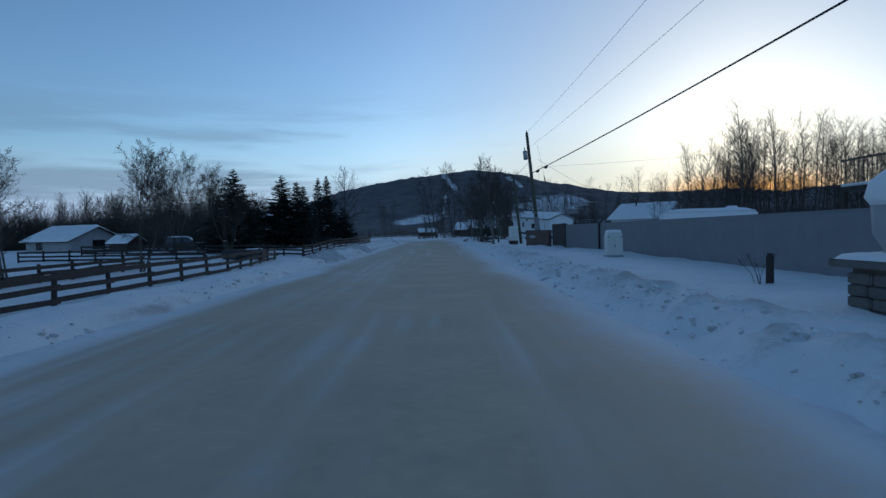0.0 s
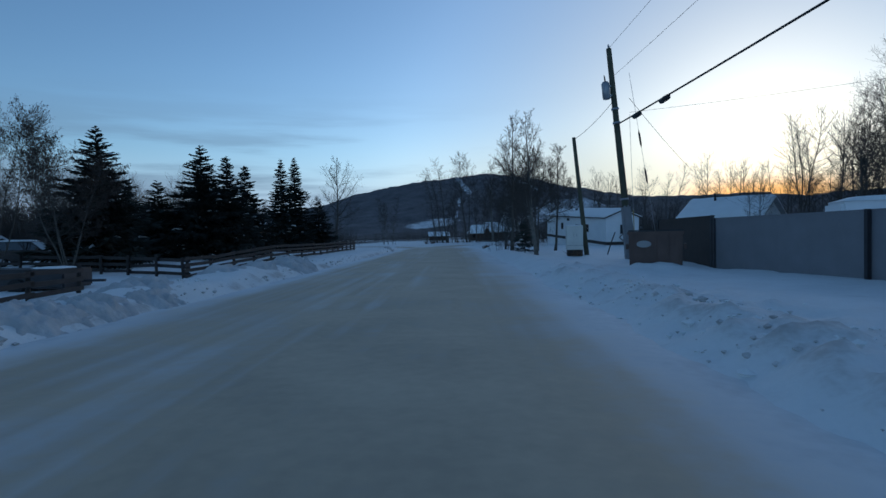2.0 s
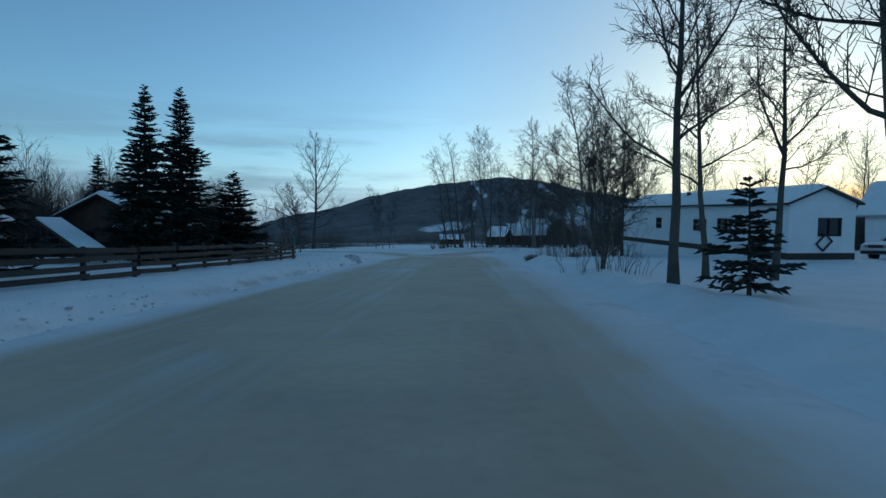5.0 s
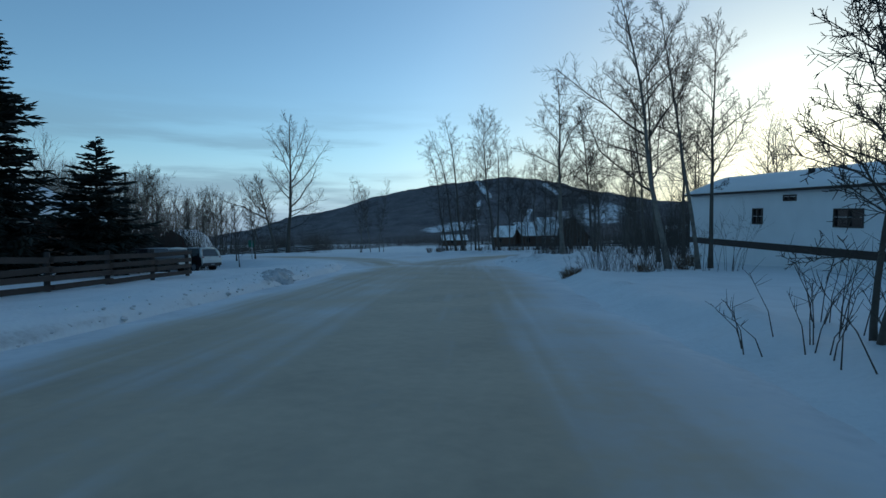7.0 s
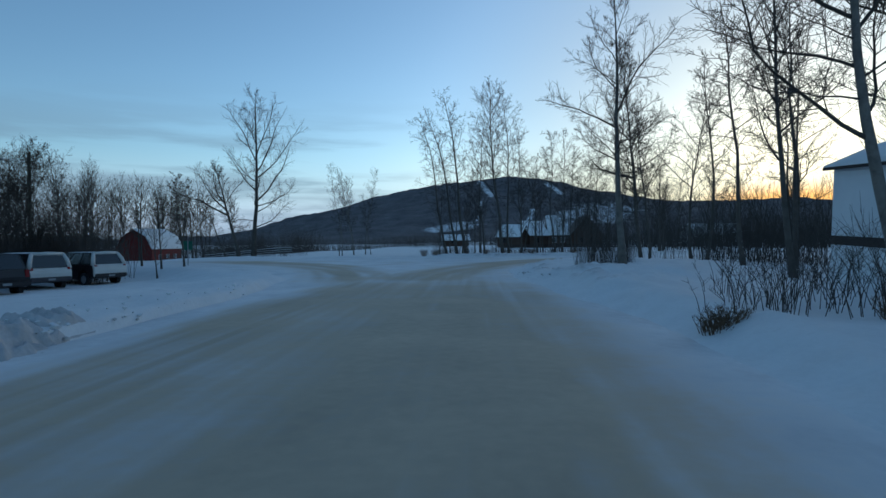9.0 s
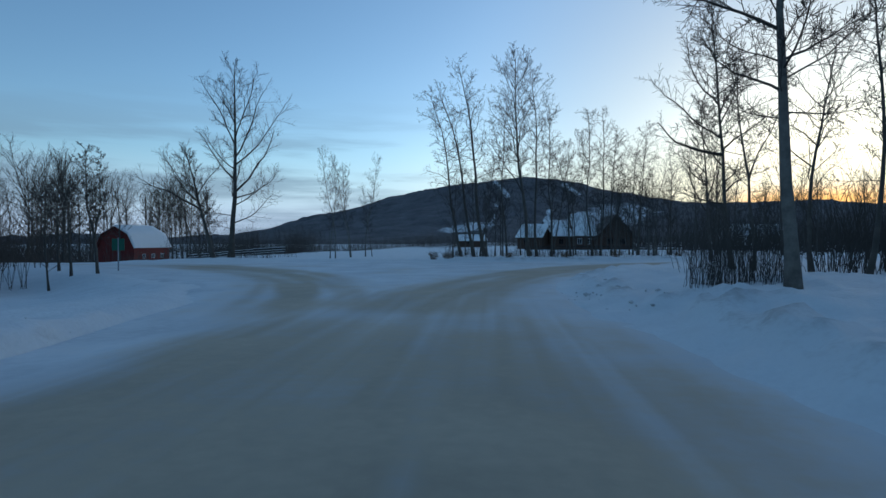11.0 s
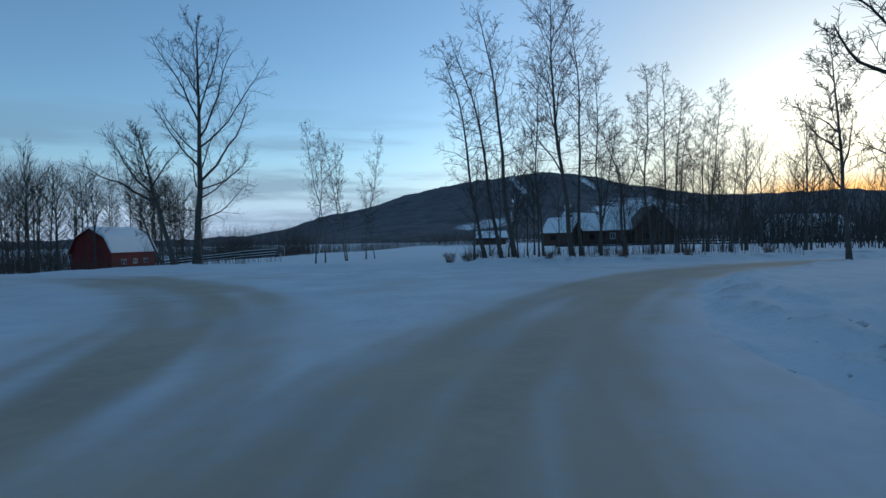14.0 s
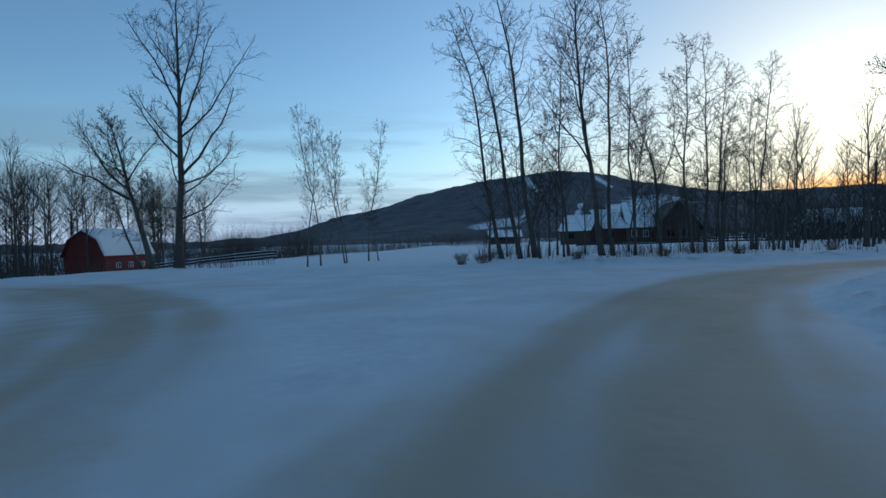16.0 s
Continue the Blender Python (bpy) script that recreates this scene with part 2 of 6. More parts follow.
# ---- mesh helpers ----
class Shape:
    """Gathers vertices and faces for one mesh."""

    def __init__(self):
        self.v, self.f = [], []

    def quad(self, *pts):
        k = len(self.v)
        self.v += [tuple(p) for p in pts]
        self.f.append(tuple(range(k, k + len(pts))))
        return self

    def box(self, x0, y0, z0, x1, y1, z1, m=None):
        k = len(self.v)
        pts = [Vector((x, y, z)) for z in (z0, z1) for y in (y0, y1) for x in (x0, x1)]
        self.v += [tuple(m @ p if m else p) for p in pts]
        self.f += [tuple(k + i for i in q) for q in ((0, 2, 3, 1), (4, 5, 7, 6), (0, 1, 5, 4), (2, 6, 7, 3), (0, 4, 6, 2), (1, 3, 7, 5))]
        return self

    def tube(self, pts, radii, sides=6, cap=True):
        pts = [Vector(p) for p in pts]
        first = len(self.v)
        side = None
        for i, p in enumerate(pts):
            d = (pts[min(i + 1, len(pts) - 1)] - pts[max(i - 1, 0)])
            d = d.normalized() if d.length > 1e-9 else Vector((0, 0, 1))
            if side is None:
                side = d.orthogonal().normalized()
            side = (side - d * side.dot(d))
            side = side.normalized() if side.length > 1e-6 else d.orthogonal().normalized()
            up = d.cross(side)
            for s in range(sides):
                a = 2 * math.pi * s / sides
                q = p + (side * math.cos(a) + up * math.sin(a)) * radii[i]
                self.v.append((q.x, q.y, q.z))
        for i in range(len(pts) - 1):
            for s in range(sides):
                a, b = first + i * sides + s, first + i * sides + (s + 1) % sides
                self.f.append((a, b, b + sides, a + sides))
        if cap and sides > 3:
            self.f.append(tuple(range(first + sides - 1, first - 1, -1)))
            e = first + (len(pts) - 1) * sides
            self.f.append(tuple(range(e, e + sides)))
        return self

    def prism(self, outline, y0, y1, m=None):
        """An outline in x, z drawn out along y."""
        k, n = len(self.v), len(outline)
        for y in (y0, y1):
            self.v += [tuple(m @ Vector((x, y, z)) if m else (x, y, z)) for x, z in outline]
        self.f.append(tuple(range(k, k + n)))
        self.f.append(tuple(range(k + 2 * n - 1, k + n - 1, -1)))
        self.f += [(k + i, k + n + i, k + n + (i + 1) % n, k + (i + 1) % n) for i in range(n)]
        return self

    def mesh(self, name, material, smooth=False, bevel=0.0):
        me = bpy.data.meshes.new(name)
        me.from_pydata(self.v, [], self.f)
        bm = bmesh.new()
        bm.from_mesh(me)
        if len(bm.faces) < 5000:
            bmesh.ops.recalc_face_normals(bm, faces=bm.faces)
        if bevel:
            bmesh.ops.bevel(bm, geom=[e for e in bm.edges if len(e.link_faces) == 2 and e.calc_face_angle(0) > 0.5], offset=bevel, segments=2, affect="EDGES", clamp_overlap=True)
        bm.to_mesh(me)
        bm.free()
        me.materials.append(material)
        if smooth:
            me.shade_smooth()
        return me


def thing(name, label, category, m=None, group="", kind=""):
    ob = new(name)
    ob.empty_display_size = 0.2
    if m is not None:
        ob.matrix_basis = m
    return tagged(ob, label, category, group, kind)


def part(name, me, parent, label="", m=None):
    ob = new(name, me)
    ob.parent = parent
    if m is not None:
        ob.matrix_basis = m
    return tagged(ob, label)


def single(name, me, label, category, m=None, group="", kind=""):
    ob = new(name, me)
    if m is not None:
        ob.matrix_basis = m
    return tagged(ob, label, category, group, kind)


# ---- ground, road, hills ----
def smooth_min(a, b, k):
    h = np.clip(0.5 + 0.5 * (b - a) / k, 0, 1)
    return b * (1 - h) + a * h - k * h * (1 - h)


FAR_EDGE = ((-70, 110.5), (-23.7, 113.9), (-13.6, 114.8), (-5, 116.4), (2.6, 117.0), (9.7, 117.9), (14.1, 119.3), (17, 120.4), (30, 124.0), (70, 136.0))
NEAR_EDGE = ((-70, 104.0), (-26, 107.0), (-21.3, 105.6), (-15.7, 101.3), (-9.8, 95.8), (-7.2, 91.2), (-6.0, 84.0), (-5.6, 60.0), (1.2, 60.0), (1.5, 96.5), (2.2, 99.6), (3.6, 103.3), (5.6, 106.8), (9.8, 112.0), (13, 114.6), (17, 116.3), (30, 119.5), (70, 130.0))


def road_edge(x, y):
    """Distance outside the ploughed road: the street, and the road that it meets."""
    bay = np.interp(y, (80, 88, 93, 97, 100, 104), (0, 0.8, 1.5, 1.35, 0.6, 0))
    street = np.maximum(np.maximum(-5.7 - x, x - 2.8 + bay), y - 108.0)
    cross = 0.75 * np.maximum(np.interp(x, *zip(*NEAR_EDGE)) - y, y - np.interp(x, *zip(*FAR_EDGE)))
    junction = np.clip((y - 84) / 6, 0, 1)
    wave = junction * (0.10 * np.sin(x * 0.9 + y * 0.63) + 0.06 * np.sin(x * 2.1 - y * 1.3 + 1.0)) + 0.07 * np.sin(y * 0.55 + 1.3 * np.sin(y * 0.21)) + 0.05 * np.sin(y * 1.7 + x) + 0.06 * np.sin(x * 1.1 + 2 * np.sin(x * 0.3))
    return smooth_min(street, cross, 1.2) + wave


PILES = ((-6.9, 34.5, 1.6, 0.10), (-6.9, 38.8, 1.6, 0.14), (-6.6, 41.2, 1.2, 0.12), (-6.5, 44.0, 1.4, 0.12),
         (-6.1, 76.6, 1.0, 0.06), (5.6, 89.0, 3.2, 0.34), (7.6, 94.0, 3.2, 0.3), (5.4, 98.6, 2.4, 0.2), (3.8, 84.0, 1.6, 0.15), (6.8, 38.7, 0.9, 0.2))


def ground_height(x, y):
    e = road_edge(x, y)
    right = x > -1.7
    rise = np.clip((e + 0.3) / np.where((x < -2) & (y < 86), 0.75, np.where(y > 88, 2.8, 1.5)), 0, 1)
    z = -0.07 + np.where((y > 86) & (x < -3), 0.2, 0.31) * rise * rise * (3 - 2 * rise)
    near_right = right & (y < 36)
    z = z + np.where(near_right, 0.10, 0.09) * np.exp(-((e - 1.2) / 0.7) ** 2) * (e > -0.2)
    for px, py, r, h in PILES:
        z = z + h * np.exp(-(((x - px) ** 2 + (y - py) ** 2) / r ** 2) ** 1.4)
    far = np.clip((np.hypot(x, y - 60) - 55) / 60, 0, 1)
    z = z - 1.75 * np.clip((-x - 24) / 18, 0, 1) * np.clip((y - 104) / 26, 0, 1)
    z = z - 0.62 * np.clip((-x - 9.0) / 5.5, 0, 1) * np.clip((y - 80) / 7, 0, 1) * np.clip((111 - y) / 7, 0, 1) * np.clip((e - 0.8) / 2.5, 0, 1)
    z = z - 0.36 * np.clip((-x - 6.9) / 2.4, 0, 1) * np.clip((52 - y) / 8, 0, 1)
    return z - 0.25 * far, e


def spaced(stops):
    """Coordinates with steps that change from stretch to stretch: (start, step) pairs, the last one the end."""
    out = []
    for (a, s), (b, _) in zip(stops, stops[1:]):
        out += list(np.linspace(a, b, max(2, int(round((b - a) / s)) + 1))[:-1])
    return np.array(out + [stops[-1][0]])


def sheet(name, xs, ys, zfun, material, attrs, keep=None):
    gx, gy = np.meshgrid(xs, ys)
    z, extra = zfun(gx, gy)
    nx, ny = len(xs), len(ys)
    idx = np.arange(nx * ny).reshape(ny, nx)
    q = np.stack([idx[:-1, :-1], idx[:-1, 1:], idx[1:, 1:], idx[1:, :-1]], -1).reshape(-1, 4)
    if keep is not None:
        k = keep(gx, gy).ravel()
        q = q[k[q].any(1)]
    used = np.unique(q)
    remap = -np.ones(nx * ny, int)
    remap[used] = np.arange(len(used))
    me = bpy.data.meshes.new(name)
    verts = np.stack([gx.ravel(), gy.ravel(), z.ravel()], 1)[used]
    me.from_pydata(verts.tolist(), [], remap[q].tolist())
    for key, values in extra.items():
        a = me.attributes.new(key, "FLOAT", "POINT")
        a.data.foreach_set("value", values.ravel()[used].astype(np.float32))
    me.materials.append(material)
    me.shade_smooth()
    return me


def ground_sheet(x, y):
    z, e = ground_height(x, y)
    near = (np.abs(x) < 30) & (y > -10) & (y < 135)
    lumps = np.zeros(x.shape)
    fine = np.zeros(x.shape)
    sel = near
    lumps[sel] = [noise.noise((a / 2.6, b / 2.6, 0.3)) for a, b in zip(x[sel], y[sel])]
    fine[sel] = [noise.noise((a / 0.55, b / 0.55, 4.3)) + 0.5 * noise.noise((a / 0.25, b / 0.25, 9.3)) for a, b in zip(x[sel], y[sel])]
    off = np.clip((e + 0.1) / 0.6, 0, 1)
    rough = np.exp(-((e - 1.2) / np.where((x > 0) & (y < 40), 1.7, 1.1)) ** 2) * off
    churn = np.where((x > 0) & ((y < 40) | (y > 84)), 1.0, 0.5) * rough
    lip = np.exp(-((e + 0.02) / 0.24) ** 2) * np.where((x < -2) & (y < 90), 1.0, np.where(y > 86, 0.8, 0.4))
    pile = np.zeros(x.shape)
    for px, py, r, h in PILES:
        pile += h * np.exp(-((x - px) ** 2 + (y - py) ** 2) / (r * 1.1) ** 2)
    z = z + np.where(y > 86, 0.09, 0.05) * lip * (0.6 + fine + lumps) + off * 0.09 * lumps + (churn * np.where((x > 0) & (y < 40), 0.19, 0.13) + np.clip(pile * 2.2, 0, 1) * 0.17) * fine + off * 0.028 * fine
    wide = [0.5 * noise.noise((a / 90, b / 90, 2.0)) if abs(a) > 40 or b > 150 or b < -20 else 0.0 for a, b in zip(x.ravel(), y.ravel())]
    z = z + np.array(wide).reshape(x.shape)
    dirt = np.clip(churn * 0.5 + 0.6 * np.clip(pile, 0, 1) * (x < 0), 0, 1) * (0.6 + 0.8 * np.clip(fine, -0.5, 1))
    dirt = np.clip(dirt + np.where(y > 86, 0.25, 0.5) * lip * np.clip(0.5 + 1.2 * lumps + 0.6 * fine, 0, 1.2), 0, 1)
    dirt = np.where((np.abs(x) > 200) | (y > 260), 0.25, dirt)
    return z, {"dirt": dirt}


GX = spaced([(-3500, 500), (-500, 60), (-140, 12), (-44, 2.5), (-20, 0.6), (-11, 0.25), (-7.0, 0.11), (-5.0, 0.8), (0.4, 0.13), (6.5, 0.3), (16, 1.2), (24, 4), (60, 20), (160, 80), (500, 500), (3500, 500)])
GY = spaced([(-600, 150), (-60, 15), (-8, 1.2), (2, 0.26), (52, 0.35), (100, 0.5), (128, 1.5), (170, 8), (300, 60), (900, 300), (3500, 500)])
ground = single("ground", sheet("ground", GX, GY, ground_sheet, SNOW_GROUND, None), "snow-covered ground with ploughed banks beside the road", "ground", kind="structure")


# the lines that the wheels have worn where the street turns off to either side
LEFT_TRACK = ((-3.3, 80), (-3.7, 86), (-4.2, 89.5), (-5.0, 92.8), (-6.6, 97.2), (-8.3, 100.2), (-9.9, 102.5), (-13, 106), (-17, 109.2), (-24, 111), (-45, 109.5), (-70, 107.5))
RIGHT_TRACK = ((-1.8, 84), (-1.9, 90), (-1.7, 93), (-0.8, 97.0), (0.5, 101.0), (2.8, 106.0), (5.5, 110.3), (9.5, 113.7), (15, 116.4), (30, 121.0), (70, 132.5))


def band(x, y, line):
    """Distance from a line, and the length gone along it, at every place."""
    best, gone, run = np.full(x.shape, 1e9), np.zeros(x.shape), 0.0
    sign = np.ones(x.shape)
    for (x0, y0), (x1, y1) in zip(line, line[1:]):
        ln = math.hypot(x1 - x0, y1 - y0)
        ux, uy = (x1 - x0) / ln, (y1 - y0) / ln
        f = np.clip((x - x0) * ux + (y - y0) * uy, 0, ln)
        d = np.hypot(x - x0 - f * ux, y - y0 - f * uy)
        near = d < best
        best = np.where(near, d, best)
        gone = np.where(near, run + f, gone)
        sign = np.where(near, np.sign((x - x0) * uy - (y - y0) * ux), sign)
        run += ln
    return best * sign, gone


def road_sheet(x, y):
    e = road_edge(x, y)
    z = 0.02 - 0.08 * np.clip((e + 0.2) / 0.9, 0, 1)
    rip = np.array([noise.noise((a / 1.6, b / 6.0, 7.0)) for a, b in zip(x.ravel(), y.ravel())]).reshape(x.shape)
    street = np.exp(-(((x + 0.5 + 0.014 * (y - 50)) / 2.5) ** 4)) * np.clip((96 - y) / 14, 0, 1)
    left, along_l = band(x, y, LEFT_TRACK)
    right, along_r = band(x, y, RIGHT_TRACK)
    swirl = np.array([noise.noise((a / 0.5, b / 9.0, 2.0)) + 0.7 * noise.noise((a / 1.4, b / 7.0, 8.0)) for a, b in zip(left.ravel(), along_l.ravel())]).reshape(x.shape)
    sweep = np.array([noise.noise((a / 0.5, b / 9.0, 4.0)) + 0.7 * noise.noise((a / 1.5, b / 8.0, 6.0)) for a, b in zip(right.ravel(), along_r.ravel())]).reshape(x.shape)
    bend_l = (0.92 + 0.55 * swirl) * np.exp(-np.abs(left / 2.2) ** 2.4) * np.clip(along_l / 14, 0.25, 1) * np.clip((46 - along_l) / 14, 0.3, 1)
    bend_r = (0.88 + 0.40 * sweep) * np.exp(-np.abs(right / 2.1) ** 3) * np.clip(along_r / 6, 0, 1)
    wear = np.maximum.reduce([street, bend_r, bend_l])
    plain = np.clip((97 - y) / 12, 0, 1)
    full = 0.84 * np.clip((x + 5.6 + 0.25 * rip) / 1.1, 0, 1) * (1 - np.clip((x - 0.9 + 0.6 * np.clip((y - 84) / 8, 0, 1)) / 2.2, 0, 1) ** 1.3) * plain
    wear = np.maximum(wear, full)
    long = np.array([noise.noise((a / 0.26, b / 9.0, 3.0)) + 0.9 * noise.noise((a / 0.8, b / 16.0, 5.0)) + 0.5 * noise.noise((a / 0.14, b / 5.0, 9.0)) for a, b in zip(x.ravel(), y.ravel())]).reshape(x.shape)
    ruts = 0.30 * np.clip((2.4 - x) / 1.8, 0.25, 1) * long * full + 0.07 * np.cos((x - 0.2) * 2 * math.pi / 1.55) * street * np.clip((0.8 - x) / 0.8, 0, 1)
    patch = np.array([noise.noise((a / 3.2, b / 2.2, 11.0)) + 0.6 * noise.noise((a / 0.9, b / 0.8, 13.0)) for a, b in zip(x.ravel(), y.ravel())]).reshape(x.shape)
    turn = 0.34 * np.clip((y - 84) / 8, 0, 1) * np.clip(0.5 + 1.1 * patch, 0, 1) * np.clip(-e / 1.5, 0, 1)
    wear = np.clip(np.maximum(wear * 0.98 + ruts, turn) + 0.14 * rip + 0.10 * patch - 0.05, 0, 1)
    return z + 0.012 * rip, {"wear": wear}


RX = spaced([(-70, 1.5), (-26, 0.6), (-9, 0.09), (4, 0.4), (14, 0.8), (30, 1.5), (70, 2)])
RY = spaced([(-25, 1.0), (-2, 0.4), (88, 0.4), (125, 0.6), (130, 1)])
road = single("road", sheet("road", RX, RY, road_sheet, ROAD_ICE, None, keep=lambda x, y: road_edge(x, y) < 0.6), "snow-packed road with sandy brown wheel tracks", "road", kind="structure")

# The ridge line: bearing from the street (degrees clockwise from +y) and height (degrees).
RIDGE = ((-70, 0.8), (-30, 0.6), (-25.3, 0.75), (-21.6, 1.5), (-17.8, 2.7), (-13.8, 3.8), (-10.4, 4.7), (-6.4, 5.6), (-1.8, 6.3), (1.1, 6.55), (4.5, 6.6), (7.8, 6.2), (11, 5.5),
         (14.2, 4.8), (17.2, 4.1), (22, 3.7), (32, 3.5), (45, 3.3), (80, 2.6), (120, 1.5))


def hill_mesh():
    az = np.arange(-70, 120.01, 0.22)
    rs = np.concatenate([np.linspace(620, 1700, 64), np.linspace(1760, 2600, 8)])
    A, R = np.meshgrid(az, rs)
    top = np.interp(A, *zip(*RIDGE))
    t = np.clip((R - 640) / 1000.0, 0, 1)
    rise = t ** 1.35
    z = np.tan(np.radians(top)) * 1600 * rise - 4
    z = np.where(R > 1640, z * (1 - 0.0003 * (R - 1640)), z)
    x, y = R * np.sin(np.radians(A)), 60 + R * np.cos(np.radians(A))
    n1 = np.array([noise.fractal((a / 240, b / 240, 1.0), 0.6, 2.0, 5) for a, b in zip(x.ravel(), y.ravel())]).reshape(x.shape)
    n2 = np.array([noise.noise((a / 22, b / 22, 5.0)) for a, b in zip(x.ravel(), y.ravel())]).reshape(x.shape)
    z = z + rise * (1 - 0.75 * t) * 40 * n1 + np.clip(t * 3, 0, 1) * 3.2 * n2
    el = np.degrees(np.arctan2(z - 1.4, R))

    def run(a0, e0, a1, e1, w):
        s = np.clip((el - e0) / (e1 - e0), 0, 1)
        return np.exp(-(((A - (a0 + (a1 - a0) * s)) / w) ** 2)) * (el > e0 - 0.15) * (el < e1 + 0.1)
    snow = 0.85 * run(1.7, 4.5, 0.5, 6.0, 0.34) + 0.5 * run(0.3, 2.0, 0.7, 4.0, 0.2)
    snow += 0.8 * run(8.6, 4.6, 7.3, 5.6, 0.3) + 0.6 * run(5.2, 1.2, 5.8, 3.0, 0.35)
    snow += 1.0 * np.exp(-((A + 4.0 - 2.6 * (el - 0.6)) / 2.4) ** 2) * np.exp(-((el - 1.35) / 0.55) ** 2)
    snow += 1.0 * np.exp(-((A - 12.0) / 3.4) ** 2) * np.exp(-((el - 2.5) / 1.0) ** 2) + 0.7 * np.exp(-((A - 7.5) / 1.8) ** 2) * np.exp(-((el - 1.3) / 0.7) ** 2)
    snow += 0.06 + 0.12 * np.clip(n1, 0, 1)
    snow = np.where(t < 0.06, 0.45, snow)
    idx = np.arange(x.size).reshape(x.shape)
    q = np.stack([idx[:-1, :-1], idx[:-1, 1:], idx[1:, 1:], idx[1:, :-1]], -1).reshape(-1, 4)
    me = bpy.data.meshes.new("hill")
    me.from_pydata(np.stack([x.ravel(), y.ravel(), z.ravel()], 1).tolist(), [], q.tolist())
    a = me.attributes.new("snow", "FLOAT", "POINT")
    a.data.foreach_set("value", snow.ravel().astype(np.float32))
    me.materials.append(HILL)
    me.shade_smooth()
    return me


hill = single("backdrop", hill_mesh(), "long dark wooded hill with snowy ski runs", "hill", kind="structure")


def gz(x, y):
    """The ground's height without its small lumps."""
    z, e = ground_height(np.array([float(x)]), np.array([float(y)]))
    return float(z[0])


# ---- trees ----
def grow(shapes, rng, pos, way, length, radius, depth, spec):
    """One stem with its branches: shapes[0] takes trunk and limbs, shapes[1] the finer wood."""
    segs = spec.get("segs", (9, 5, 3, 1))[depth]
    wob = spec["wob"] * (0.5, 1.25, 1.6, 1.2)[depth]
    pts, p, d = [Vector(pos)], Vector(pos), Vector(way).normalized()
    lift = (0.0, spec["lift"], spec["lift"] * 0.8, 0.05)[depth]
    dirs = [d.copy()]
    for i in range(segs):
        d = (d + Vector((rng.gauss(0, wob), rng.gauss(0, wob), rng.gauss(0, wob * 0.6) + lift))).normalized()
        if depth == 0:
            hold = spec.get("hold", 0.45)
            d = (d * (1 - hold) + Vector(way).normalized() * hold).normalized()
        p = p + d * (length / segs)
        pts.append(p.copy())
        dirs.append(d.copy())
    tip = (0.12, 0.22, 0.4, 0.6)[depth]
    radii = [radius * (1 - (1 - tip) * (i / segs) ** 0.9) for i in range(segs + 1)]
    if depth == 0:
        radii[0] *= 1.35
    shapes[0 if depth == 0 else 1].tube(pts, radii, (8, 5, 3, 3)[depth], cap=depth == 0)
    if depth >= spec["depth"]:
        return pts
    count = spec["n"][depth]
    start = (spec["start"], 0.15, 0.1)[depth]
    turn = rng.uniform(0, 6.28)
    if depth == 0 and rng.random() < spec.get("fork", 0.0):
        # a second leader
        i = int(segs * rng.uniform(0.4, 0.62))
        a = rng.uniform(0, 6.28)
        w = dirs[i] + Vector((math.cos(a), math.sin(a), 0)) * rng.uniform(0.28, 0.5)
        grow(shapes, rng, pts[i], w, length * (1 - i / segs) * rng.uniform(0.8, 1.0), radii[i] * 0.72, 0, dict(spec, fork=0.0, start=0.15, n=(count // 2, *spec["n"][1:])))
    for k in range(count):
        s = start + (1 - start) * ((k + rng.uniform(0.1, 0.9)) / count) ** spec.get("pow", 0.9)
        s = min(s, 0.985)
        u = (s - start) / (1 - start)
        i = min(int(s * segs), segs - 1)
        f = s * segs - i
        q, base = pts[i].lerp(pts[i + 1], f), dirs[i + 1]
        turn += 2.4 + rng.uniform(-0.6, 0.6)
        side = base.orthogonal().normalized()
        side.rotate(Matrix.Rotation(turn, 3, base))
        ang = radians(rng.uniform(*spec["angle"][depth]) * (1.2 - 0.55 * u if depth == 0 else 1))
        w = base * math.cos(ang) + side * math.sin(ang)
        if depth > 0:
            w.z += 0.1
        shape = 0.35 + 0.75 * math.sin(math.pi * (0.22 + 0.72 * u)) if depth == 0 else 1.05 - 0.6 * s
        ln = length * spec["ratio"][depth] * shape * rng.uniform(0.55, 1.3)
        r = min(radii[i] * 0.62, (0.0085 * ln + 0.005) if depth == 0 else min(radii[i] * 0.5, 0.004 + 0.008 * ln))
        grow(shapes, rng, q, w, ln, max(r, spec["fine"]), depth + 1, spec)
    return pts


SPECS = {
    "aspen": dict(depth=3, n=(32, 8, 6), start=0.28, angle=((42, 80), (30, 70), (30, 70)), ratio=(0.155, 0.48, 0.45), wob=0.19, lift=0.05, fine=0.009, hold=0.2, fork=0.25),
    "open": dict(depth=3, n=(22, 11, 8), start=0.27, angle=((36, 66), (28, 62), (25, 65)), ratio=(0.27, 0.46, 0.44), wob=0.21, lift=0.075, fine=0.0058, hold=0.34, fork=0.6),
    "slim": dict(depth=2, n=(38, 10), start=0.26, angle=((40, 75), (30, 70)), ratio=(0.20, 0.5), wob=0.18, lift=0.08, fine=0.009, hold=0.2, fork=0.3, segs=(7, 4, 2, 1)),
    "far": dict(segs=(6, 4, 2, 1), depth=2, n=(26, 9), start=0.2, angle=((32, 60), (25, 60)), ratio=(0.30, 0.45), wob=0.10, lift=0.13, fine=0.011),
}


